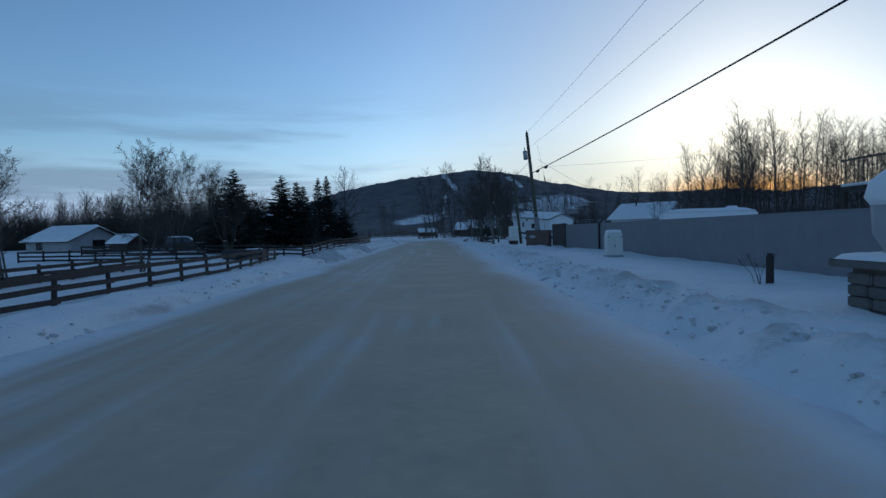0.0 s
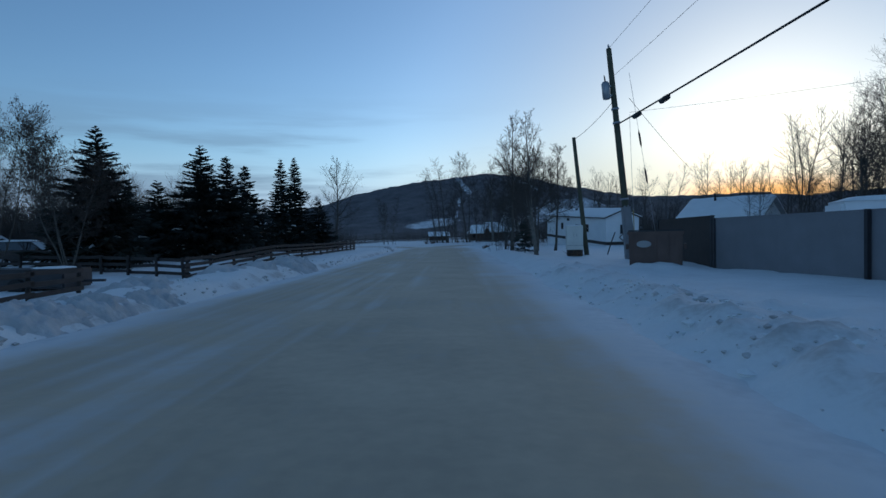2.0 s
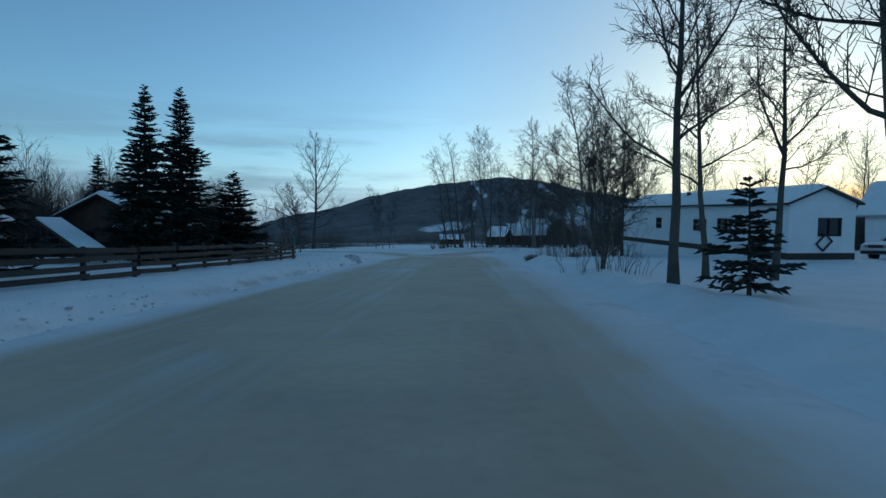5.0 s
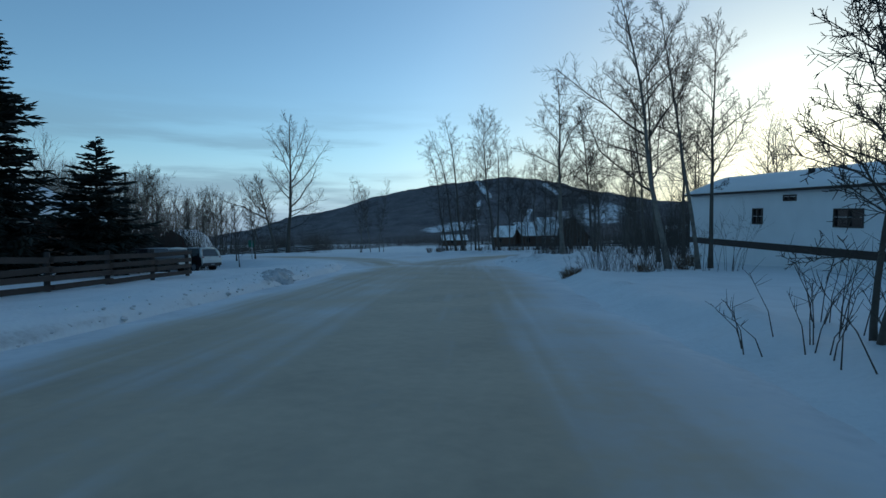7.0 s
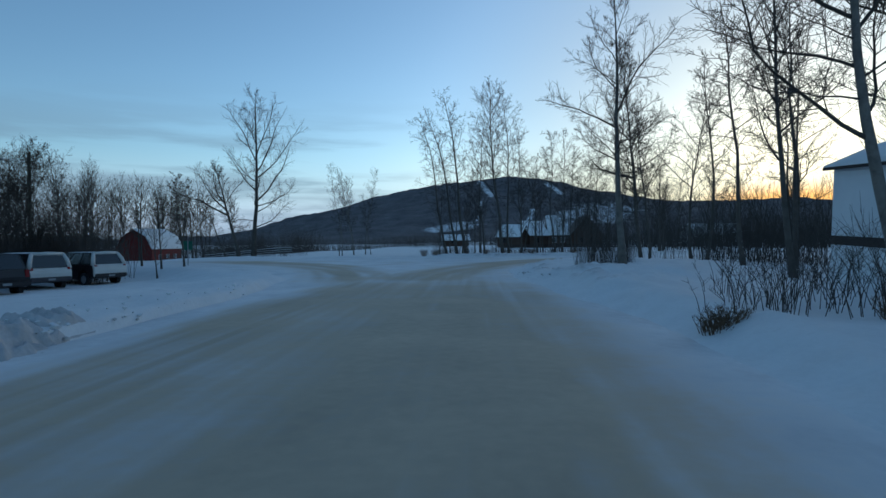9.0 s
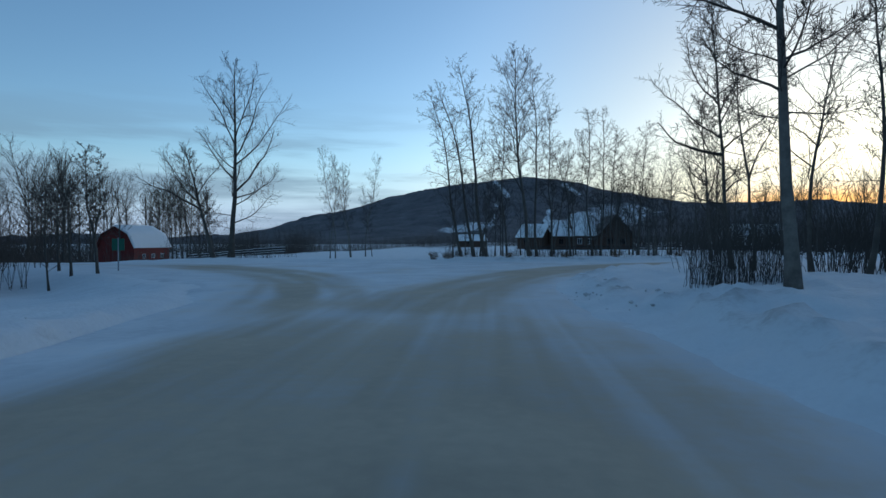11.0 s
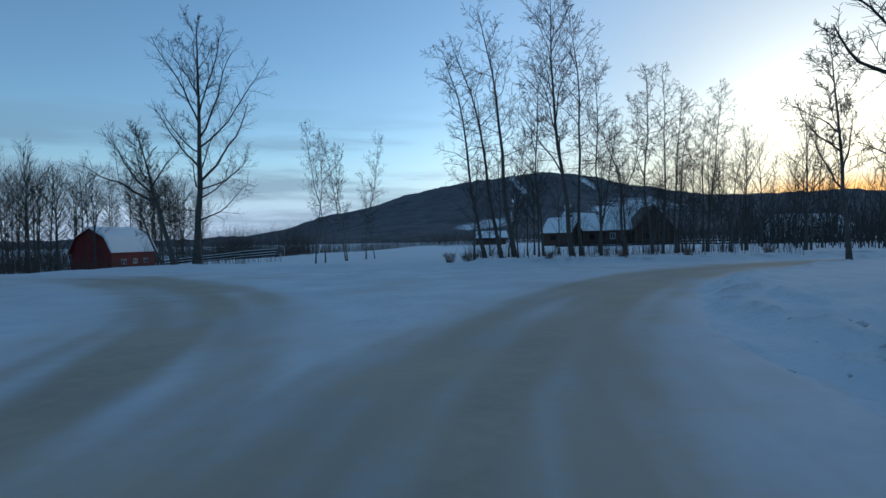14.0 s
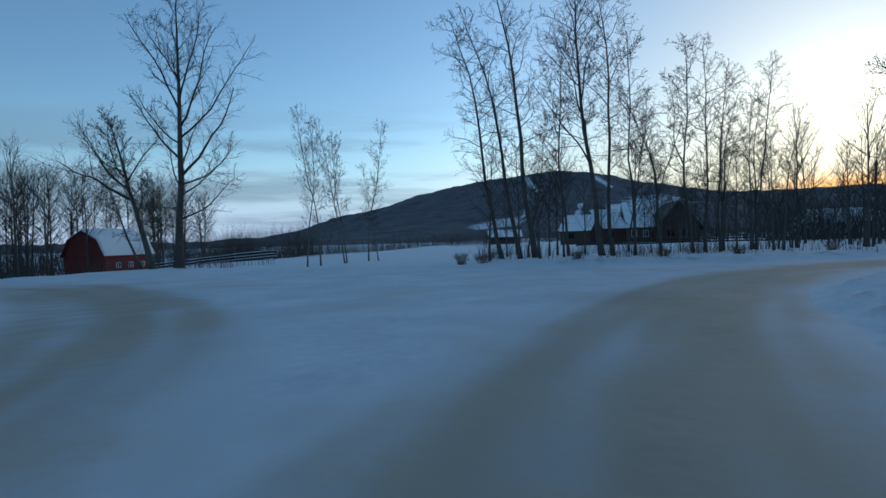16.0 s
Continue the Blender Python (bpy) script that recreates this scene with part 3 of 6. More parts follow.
def tree_meshes(spec, seed, height, radius, lean=(0, 0), stems=1, bark=None):
    rng = random.Random(seed)
    shapes = (Shape(), Shape())
    for s in range(stems):
        a = rng.uniform(0, 6.28)
        k = 0.0 if stems == 1 else rng.uniform(0.12, 0.4)
        way = (lean[0] + k * math.cos(a), lean[1] + k * math.sin(a), 1)
        grow(shapes, rng, (0.12 * k * math.cos(a) * height / 4, 0.12 * k * math.sin(a) * height / 4, -0.3), way, height * (1 if s == 0 else rng.uniform(0.7, 1)), radius * (1 if s == 0 else 0.8), 0, SPECS[spec])
    return shapes[0].mesh("trunk", bark or BARK, True), shapes[1].mesh("crown", TWIG, True)


def tree(x, y, meshes, label, category="tree", group="", turn=0.0, scale=1.0, wide=1.0, name="bare_tree", z=None):
    m = pose(x, y, gz(x, y) if z is None else z, 0, 0, turn) @ Matrix.Diagonal((scale * wide, scale * wide, scale, 1))
    ob = thing(name, label, category, m, group)
    part("trunk", meshes[0], ob)
    part("crown", meshes[1], ob)
    return ob


def spruce_meshes(seed, height, spread, snow=0.12, fill=1.0):
    """Trunk, drooping whorled boughs with needle sprays, and clots of snow."""
    rng = random.Random(seed)
    trunk, green, white = Shape(), Shape(), Shape()
    trunk.tube([(0, 0, -0.3), (0, 0, height * 0.5), (0, 0, height)], [0.022 * height, 0.013 * height, 0.004], 7)
    z = 0.25
    while z < height - 0.12:
        s = z / height
        reach = 1.12 * spread * (1 - s) ** 0.9 * rng.uniform(0.82, 1.12) + 0.05
        if s < 0.08:
            reach *= 0.75
        count = max(3, round((7 if s < 0.7 else 5) * fill))
        spin = rng.uniform(0, 6.28)
        for k in range(count):
            a = spin + 2 * math.pi * k / count + rng.uniform(-0.3, 0.3)
            ln = reach * rng.uniform(0.5, 1.22)
            zb = max(0.12, z + rng.uniform(-0.16, 0.16) * min(1, height / 4))
            out = Vector((math.cos(a), math.sin(a), 0))
            across = Vector((-math.sin(a), math.cos(a), 0))
            droop = 0.34 * (1 - s) - 0.9 * max(0, s - 0.55)
            pts = [Vector((0, 0, zb)) + out * ln * f + Vector((0, 0, -droop * ln * (f - 0.45 * f * f) + 0.10 * ln * f ** 3)) for f in (0, 0.35, 0.7, 1.0)]
            green.tube(pts, [0.015 + 0.02 * ln, 0.018 + 0.032 * ln, 0.014 + 0.026 * ln, 0.004], 4, cap=False)
            sprays = max(6, int(7 + ln * 14))
            for j in range(sprays):
                f = 0.15 + 0.85 * (j + rng.random()) / sprays
                i = min(int(f * 3), 2)
                q = pts[i].lerp(pts[i + 1], min(1, f * 3 - i))
                side = 1 if j % 2 else -1
                w = (out * rng.uniform(0.6, 1.2) + across * side * rng.uniform(0.4, 0.9) + Vector((0, 0, rng.uniform(-0.95, 0.35) * (1 - s) + rng.uniform(0.0, 0.6) * s))).normalized()
                sl = (0.09 + 0.30 * ln * (1 - 0.4 * f)) * rng.uniform(0.6, 1.3)
                e = q + w * sl
                mid = q + w * sl * 0.45 + Vector((0, 0, 0.02))
                flat = w.cross(Vector((0, 0, 1))).normalized() * (0.014 + 0.10 * sl)
                thick = Vector((0, 0, 0.02 + 0.07 * sl))
                k0 = len(green.v)
                green.v += [tuple(q), tuple(mid + flat), tuple(mid - thick), tuple(mid - flat), tuple(e), tuple(mid + thick * 0.5)]
                green.f += [(k0, k0 + 1, k0 + 5), (k0, k0 + 5, k0 + 3), (k0, k0 + 3, k0 + 2), (k0, k0 + 2, k0 + 1), (k0 + 4, k0 + 5, k0 + 1), (k0 + 4, k0 + 3, k0 + 5), (k0 + 4, k0 + 2, k0 + 3), (k0 + 4, k0 + 1, k0 + 2)]
            if rng.random() < snow * (1.5 - s) and ln > 0.35:
                c = pts[2].lerp(pts[1], rng.random() * 0.6) + Vector((0, 0, 0.06 + 0.03 * ln))
                w = 0.06 + 0.08 * ln
                white.tube([c - out * w * 1.6, c - out * w * 0.6, c + out * w * 0.7, c + out * w * 1.5 - Vector((0, 0, 0.05))], [0.01, w * 0.42, w * 0.36, 0.01], 5, cap=False)
        z += (0.10 + 0.05 * (1 - s) + rng.uniform(-0.02, 0.04)) / fill
    if not white.v:
        white.box(0, 0, height, 0.01, 0.01, height + 0.01)
    return trunk.mesh("trunk", BARK, True), green.mesh("boughs", NEEDLE), white.mesh("snow_clots", SNOW, True)


def spruce(x, y, meshes, label, turn=0.0, scale=1.0, group="spruces behind the rail fence"):
    ob = thing("spruce_tree", label, "spruce tree", pose(x, y, gz(x, y), 0, 0, turn) @ Matrix.Scale(scale, 4), group)
    part("trunk", meshes[0], ob)
    part("crown", meshes[1], ob)
    part("snow", meshes[2], ob, "snow lodged on the boughs")["kind"] = "stuff"
    return ob


SPRUCE = [spruce_meshes(11, 7.3, 2.8, 0.16), spruce_meshes(12, 6.9, 2.2, 0.2), spruce_meshes(13, 9.2, 1.95, 0.18), spruce_meshes(14, 5.2, 2.2, 0.15)]
SL = "tall dark green spruce with traces of snow on its boughs"
spruce(-18.3, 50.0, SPRUCE[0], "broad dark green spruce with snow clots beside a bare tree", 10, 1.0)
spruce(-18.6, 56.5, SPRUCE[3], "young dark green spruce among taller ones", 70, 0.98)
spruce(-16.0, 57.0, SPRUCE[0], SL, 130, 1.0)
spruce(-14.8, 58.2, SPRUCE[1], SL, 40, 0.99)
spruce(-15.2, 62.5, SPRUCE[1], SL, 200, 0.98)
spruce(-16.8, 60.5, SPRUCE[3], "smaller dark spruce filling the row", 300, 1.1)
spruce(-15.9, 73.6, SPRUCE[2], SL, 0, 0.95)
spruce(-15.2, 75.7, SPRUCE[2], SL, 90, 1.0)
spruce(-13.6, 78.6, SPRUCE[3], "short bushy spruce at the end of the row", 15, 0.98)
spruce(-33.5, 96, SPRUCE[2], "dark spruce rising behind the brown house", 33, 1.05)
spruce(-26, 66, SPRUCE[1], "dark spruce in the yard behind the row", 60, 0.9)
spruce(4.75, 56.1, spruce_meshes(31, 2.05, 0.68, 0.05, 0.9), "small sparse young spruce under the bare trees", 0, 1.0, "")

# bare trees by the street and at the junction: place, height, kind, seed, lean, stems, trunk radius
AT = "bare aspen with pale grey bark and fine twigs"
GROVE = "bare aspens in the grove past the junction"


def bare_trees(group, rows):
    for x, y, h, kind, seed, lean, stems, r in rows:
        label = AT if kind == "aspen" else "bare spreading deciduous tree with dark fine twigs"
        tree(x, y, tree_meshes(kind, seed, h, r, lean, stems, ASPEN if seed in (2, 8, 12) else BARK), label, group=group)


def own_tree(x, y, h, r, seed, lean, limbs, label, group="", bark=None, small=16, start=0.34, fine=0.006):
    """A tree with limbs of its own: each (how far up the trunk, bearing in degrees from +x, rise in degrees, length, radius)."""
    rg = random.Random(seed)
    shapes = (Shape(), Shape())
    spec = dict(SPECS["open"], n=(int(small * 1.5), 11, 10), fork=0.0, start=start, ratio=(0.17, 0.46, 0.44), hold=0.45, wob=0.15, fine=fine)
    pts = grow(shapes, rg, (0, 0, -0.3), (lean[0], lean[1], 1), h, r, 0, spec)
    arm = dict(SPECS["open"], n=(0, 20, 12) if fine < 0.007 else (0, 15, 8), segs=(9, 8, 4, 1), ratio=(0.2, 0.42, 0.46), lift=0.045, wob=0.13, fine=fine, angle=((36, 66), (28, 68), (25, 65)))
    for f, bearing, rise, length, thick in limbs:
        k = min(int(f * (len(pts) - 1)), len(pts) - 2)
        at = pts[k].lerp(pts[k + 1], f * (len(pts) - 1) - k)
        a, e = radians(bearing), radians(rise)
        grow(shapes, rg, at, (math.cos(a) * math.cos(e), math.sin(a) * math.cos(e), math.sin(e)), length, (0.75 if fine < 0.007 else 0.95) * thick, 1, arm)
    return tree(x, y, (shapes[0].mesh("trunk", bark or BARK, True), shapes[1].mesh("crown", TWIG, True)), label, group=group)


FRONT = "bare trees in front of the white home"
own_tree(5.05, 53.0, 8.0, 0.115, 101, (-0.09, 0.02), ((0.24, 5, 14, 2.3, 0.04), (0.33, 178, 12, 2.2, 0.05), (0.33, 0, 34, 2.9, 0.055), (0.42, 10, 62, 2.6, 0.05), (0.46, 185, 8, 1.9, 0.04), (0.55, 160, 35, 2.2, 0.04), (0.6, 330, 45, 2.0, 0.04), (0.38, 250, 40, 2.0, 0.04)), "bare spreading tree with crooked limbs beside the street", FRONT, ASPEN)
own_tree(4.15, 57.9, 8.8, 0.115, 102, (-0.02, 0.0), ((0.30, 178, 38, 2.6, 0.05), (0.36, 5, 40, 2.6, 0.05), (0.45, 0, 58, 3.2, 0.055), (0.5, 190, 50, 2.4, 0.04), (0.56, 90, 50, 2.2, 0.04), (0.4, 280, 40, 2.0, 0.04)), "bare tree with a mottled trunk and rising limbs", FRONT)
own_tree(6.4, 61.8, 7.6, 0.10, 103, (-0.05, 0.0), ((0.36, 182, 24, 2.6, 0.045), (0.42, 5, 20, 2.4, 0.045), (0.52, 175, 50, 2.4, 0.04), (0.55, 15, 55, 2.4, 0.04)), "bare slim tree with level side limbs", FRONT)
own_tree(7.4, 60.4, 7.4, 0.10, 104, (0.03, 0.0), ((0.44, 175, 68, 3.4, 0.055), (0.48, 0, 45, 2.4, 0.045), (0.56, 195, 40, 1.8, 0.035), (0.40, 350, 15, 1.8, 0.035)), "bare tree forking into two leaders", FRONT)
bare_trees(FRONT, (
    (4.3, 64.6, 4.8, "open", 6, (-0.1, 0.0), 3, 0.05),))
ENDS = "bare trees at the end of the white home"
own_tree(7.54, 79.94, 10.8, 0.125, 108, (-0.21, 0.0), ((0.30, 178, 36, 4.2, 0.06), (0.34, 10, 52, 2.8, 0.05), (0.5, 176, 42, 4.4, 0.055), (0.6, 5, 48, 3.4, 0.045), (0.42, 170, 30, 2.8, 0.045), (0.48, 355, 60, 3.4, 0.05), (0.55, 200, 45, 2.6, 0.04)), "tall bare leaning tree with a pale trunk beside the white home", ENDS, ASPEN)
own_tree(8.71, 80.2, 10.2, 0.095, 110, (-0.13, 0.03), ((0.42, 5, 42, 2.6, 0.04), (0.52, 180, 40, 2.2, 0.04), (0.62, 20, 55, 2.0, 0.035)), "slender bare tree before the wall of the white home", ENDS, ASPEN)
own_tree(9.2, 80.4, 9.4, 0.10, 111, (0.02, 0.04), ((0.40, 0, 45, 2.8, 0.05), (0.46, 178, 55, 2.6, 0.04), (0.56, 340, 38, 2.4, 0.04)), "bare tree with forked limbs before the wall of the white home", ENDS)
own_tree(9.45, 86.9, 11.0, 0.105, 107, (-0.09, 0.02), ((0.34, 180, 40, 2.8, 0.045), (0.42, 0, 45, 2.6, 0.045), (0.5, 185, 55, 2.6, 0.04), (0.6, 10, 50, 2.2, 0.035)), "tall bare tree standing at the corner of the white home", ENDS)
bare_trees(ENDS, ((10.4, 92.0, 10.5, "aspen", 9, (-0.10, 0.0), 1, 0.10),))
own_tree(5.1, 89.4, 9.7, 0.135, 112, (0.02, 0.0), ((0.40, 178, 42, 1.9, 0.04), (0.46, 0, 26, 2.0, 0.04), (0.52, 182, 22, 3.0, 0.05), (0.57, 2, 46, 3.3, 0.055), (0.36, 5, 4, 1.6, 0.025), (0.66, 170, 50, 2.0, 0.035), (0.7, 20, 50, 1.6, 0.03), (0.44, 270, 35, 2.0, 0.035)), "bare tree with spreading upswept limbs beside the junction", "", ASPEN)
own_tree(-21.0, 121.9, 15.4, 0.25, 115, (0.03, 0.0), ((0.20, 2, 16, 4.2, 0.06), (0.24, 178, 10, 3.0, 0.04), (0.29, 0, 30, 3.6, 0.06), (0.36, 3, 38, 6.0, 0.10), (0.42, 178, 42, 4.6, 0.075), (0.33, 270, 30, 3.6, 0.06), (0.48, 185, 34, 4.2, 0.06), (0.54, 2, 42, 6.0, 0.08), (0.60, 178, 58, 6.0, 0.07), (0.64, 5, 56, 5.6, 0.065), (0.7, 270, 60, 4.0, 0.05), (0.72, 175, 52, 3.2, 0.045), (0.4, 95, 38, 3.8, 0.06), (0.17, 190, -6, 2.2, 0.03), (0.33, 358, 14, 5.6, 0.06), (0.50, 3, 26, 6.6, 0.07)), "tall bare cottonwood with a thick trunk and spreading limbs", "", BARK, 8, 0.5, 0.009)
own_tree(-22.0, 121.1, 8.9, 0.19, 116, (-0.22, 0.0), ((0.48, 180, 22, 8.4, 0.095), (0.55, 184, 38, 4.8, 0.07), (0.60, 15, 74, 3.6, 0.055), (0.62, 176, 58, 4.0, 0.055), (0.40, 0, 50, 2.4, 0.045), (0.5, 270, 40, 2.4, 0.045), (0.66, 190, 20, 3.4, 0.05), (0.34, 5, 12, 1.6, 0.03)), "bare leaning tree with a long low limb", "", BARK, 14, 0.45, 0.009)
own_tree(9.8, 103.3, 11.6, 0.115, 134, (-0.10, 0.0), ((0.44, 180, 13, 3.4, 0.085), (0.40, 184, 34, 2.2, 0.04), (0.26, 182, 18, 2.4, 0.045), (0.30, 0, 30, 2.4, 0.045), (0.46, 10, 44, 3.0, 0.05), (0.34, 270, 20, 2.2, 0.04), (0.58, 0, 60, 2.4, 0.04), (0.5, 178, 44, 4.0, 0.05), (0.62, 182, 54, 3.4, 0.045), (0.55, 270, 50, 2.6, 0.04)), "bare gnarled tree with a crooked level limb beside the junction", "", BARK, 18, 0.45, 0.0085)
own_tree(12.4, 112.4, 9.4, 0.11, 135, (-0.05, 0.0), ((0.34, 180, 38, 3.4, 0.05), (0.42, 0, 45, 3.0, 0.05), (0.5, 178, 52, 3.2, 0.045), (0.58, 185, 40, 2.6, 0.04)), "bare spreading tree on the verge of the far road", "", BARK, 16, 0.35, 0.010)
bare_trees("", (
    (-16.2, 100.2, 5.4, "aspen", 35, (0.0, 0.0), 1, 0.07),
    (-24.2, 123.4, 6.8, "aspen", 17, (-0.48, 0.0), 1, 0.09),
    (-23.0, 123.0, 6.0, "aspen", 41, (-0.05, 0.0), 1, 0.06),))
bare_trees("bare trees beside the junction", (
    (12.9, 93.2, 11.0, "aspen", 13, (0.04, 0.0), 1, 0.12),
    (15.0, 97.0, 10.0, "open", 14, (0.06, 0.0), 1, 0.10),
    (10.5, 96.0, 9.4, "aspen", 36, (0.03, 0.0), 1, 0.09),
    (9.4, 100.5, 8.6, "aspen", 37, (-0.04, 0.0), 1, 0.08),
    (12.0, 101.5, 9.0, "open", 38, (0.0, 0.0), 1, 0.10),
    (17.0, 101.0, 9.5, "aspen", 39, (0.0, 0.0), 1, 0.10),))
bare_trees(GROVE, (
    (-2.57, 122.5, 12.9, "aspen", 18, (-0.20, 0.0), 1, 0.12),
    (-1.61, 122.6, 13.6, "aspen", 19, (-0.19, 0.0), 1, 0.13),
    (-0.81, 122.7, 15.0, "aspen", 20, (-0.09, 0.0), 1, 0.16),
    (0.96, 123.4, 12.0, "aspen", 21, (-0.02, 0.0), 1, 0.08),
    (3.3, 123.2, 14.8, "aspen", 29, (-0.02, 0.0), 1, 0.12),
    (4.5, 123.6, 12.2, "aspen", 24, (-0.05, 0.0), 1, 0.08),
    (-1.25, 124.9, 8.0, "aspen", 25, (-0.04, 0.0), 1, 0.06),
    (6.1, 124.7, 10.8, "aspen", 26, (-0.07, 0.0), 1, 0.09),
    (7.9, 125.0, 11.8, "aspen", 27, (-0.08, 0.0), 1, 0.09),
    (8.55, 125.2, 12.0, "aspen", 28, (-0.02, 0.0), 1, 0.09),))
own_tree(2.72, 123.1, 15.8, 0.16, 122, (-0.09, 0.0), ((0.33, 178, 66, 5.6, 0.06), (0.36, 2, 72, 6.2, 0.06), (0.5, 182, 70, 4.6, 0.045), (0.54, 0, 70, 4.6, 0.045)), "tall bare aspen forking into steep leaders", GROVE, BARK, 20, 0.4, 0.009)


ASP = [tree_meshes("aspen", 40 + i, 12.5, 0.10, ((-0.04, 0.03, 0.0, 0.05)[i], 0), 1) for i in range(4)]
BIRCH = [tree_meshes("aspen", 50 + i, 12.5, 0.10, ((-0.04, 0.03, 0.05)[i], 0), 1, ASPEN) for i in range(3)]
SLIM = [tree_meshes("slim", 70 + i, 12.5, 0.10, (0, 0), 1) for i in range(5)]
FAR = [tree_meshes("far", 60 + i, 9.0, 0.10, (0, 0), 1) for i in range(4)]
rng = random.Random(5)
for i, (x, y, h) in enumerate(((9.5, 125.6, 10.4), (11.4, 126.4, 9.6), (11.8, 126.6, 10.8), (13.0, 126.0, 8.2), (10.2, 127.4, 9.4), (14.0, 129.0, 7.6), (5.4, 130.5, 10.5), (7.2, 129.4, 9.4), (12.4, 128.6, 9.6), (15.4, 130.4, 7.6))):
    tree(x, y, ASP[i % 4], AT, group=GROVE, turn=rng.uniform(0, 360), scale=h / 12.5, wide=0.9)
for i, (x, y, h) in enumerate(((-11.8, 118.0, 7.4), (-12.3, 121.2, 8.6), (-11.7, 123.6, 8.8), (-11.9, 124.6, 7.8), (-11.3, 127.2, 9.0), (-10.9, 128.2, 6.6))):
    tree(x, y, BIRCH[i % 3], "slender bare birch with a pale trunk on the snowfield", group="slender birches past the junction", turn=rng.uniform(0, 360), scale=h / 12.5, wide=0.68, name="birch_tree")

for i in range(30):
    x = rng.uniform(-3.5, 16)
    tree(x, 120.5 + 0.45 * max(0, x) + rng.uniform(0, 5), FAR[i % 4], "thin bare sapling in the aspen grove", group="saplings in the aspen grove", turn=rng.uniform(0, 360), scale=rng.uniform(0.25, 0.7), name="sapling")

for i in range(14):
    tree(rng.uniform(14, 30), rng.uniform(160, 173), (SLIM + FAR)[i % 9], "bare slender tree before the timber house", group="trees before the timber house", turn=rng.uniform(0, 360), scale=rng.uniform(0.5, 0.85), name="woodland_tree")

# woods to the left of the junction, behind the barn and along the yards
for i in range(120):
    x, y = rng.uniform(-85, -46), rng.uniform(118, 160)
    if i % 4 == 0:
        x, y = rng.uniform(-66, -50), rng.uniform(152, 185)
    tree(x, y, (FAR + SLIM)[i % 8], "bare slender tree in the woodland edge", group="woods behind the barn", turn=rng.uniform(0, 360), scale=rng.uniform(0.85, 1.15) * (1.4 if i % 8 < 4 else 1.0), name="woodland_tree")
for i in range(56):
    x, y = rng.uniform(-78, -34), rng.uniform(86, 124)
    tree(x, y, FAR[i % 4], "bare slender tree behind the yards", group="woods behind the yards", turn=rng.uniform(0, 360), scale=rng.uniform(0.7, 1.05), name="woodland_tree")
for i in range(72):
    x, y = rng.uniform(15, 62), rng.uniform(95, 104)
    if i % 3:
        y = rng.uniform(126, 168)
    tree(x, y, (FAR + SLIM)[i % 8], "bare slender tree beside the far road", group="woods beyond the white home", turn=rng.uniform(0, 360), scale=rng.uniform(0.75, 1.15) * (1 if i % 8 < 4 else 0.75), name="woodland_tree")
for i, (x, y, s) in enumerate(((26, 97, 0.8), (28, 94, 0.7), (30, 99, 0.85), (32, 93, 0.75), (34, 97, 0.9), (36, 92, 0.8), (38, 98, 0.85), (41, 94, 0.8), (44, 99, 0.85), (47, 95, 0.8), (24, 101, 0.75), (39, 103, 0.8))):
    tree(x, y, SLIM[i % 5], "bare aspen standing behind the white house", group="trees behind the white house", turn=47 * i, scale=s)
for i in range(84):
    x = 30 + i * 0.40 + rng.uniform(-1.5, 1.5)
    tree(x, 72 + rng.uniform(-8, 12), (SLIM + FAR[:1])[i % 6], "bare tree in the row against the sunset", group="woods behind the grey fence", turn=rng.uniform(0, 360), scale=rng.uniform(0.9, 1.3) * (0.5 if x < 33.5 else 1.0), name="woodland_tree")


# ---- scrub and far woods, too many to count ----
def sticks(name, label, category, spots, seed, material, tall, thin, per, spread):
    """Many upright wands round the given spots, as one mesh."""
    rg = random.Random(seed)
    sh = Shape()
    for x, y in spots:
        z = gz(x, y)
        for k in range(per):
            a, d = rg.uniform(0, 6.28), spread * math.sqrt(rg.random())
            px, py = x + d * math.cos(a), y + d * math.sin(a)
            h = rg.uniform(*tall)
            lx, ly = rg.gauss(0, 0.22) * h, rg.gauss(0, 0.22) * h
            pts = [(px, py, z - 0.1), (px + lx * 0.35, py + ly * 0.35, z + h * 0.5), (px + lx, py + ly, z + h)]
            sh.tube(pts, [thin, thin * 0.75, thin * 0.25], 3, cap=False)
            for j in range(1):
                f = rg.uniform(0.3, 0.8)
                q = Vector(pts[0]).lerp(Vector(pts[2]), f)
                e = q + Vector((rg.gauss(0, 0.16), rg.gauss(0, 0.16), rg.uniform(0.12, 0.35))) * h
                sh.tube([q, e], [thin * 0.5, thin * 0.2], 3, cap=False)
    return single(name, sh.mesh(name, material), label, category, kind="stuff")


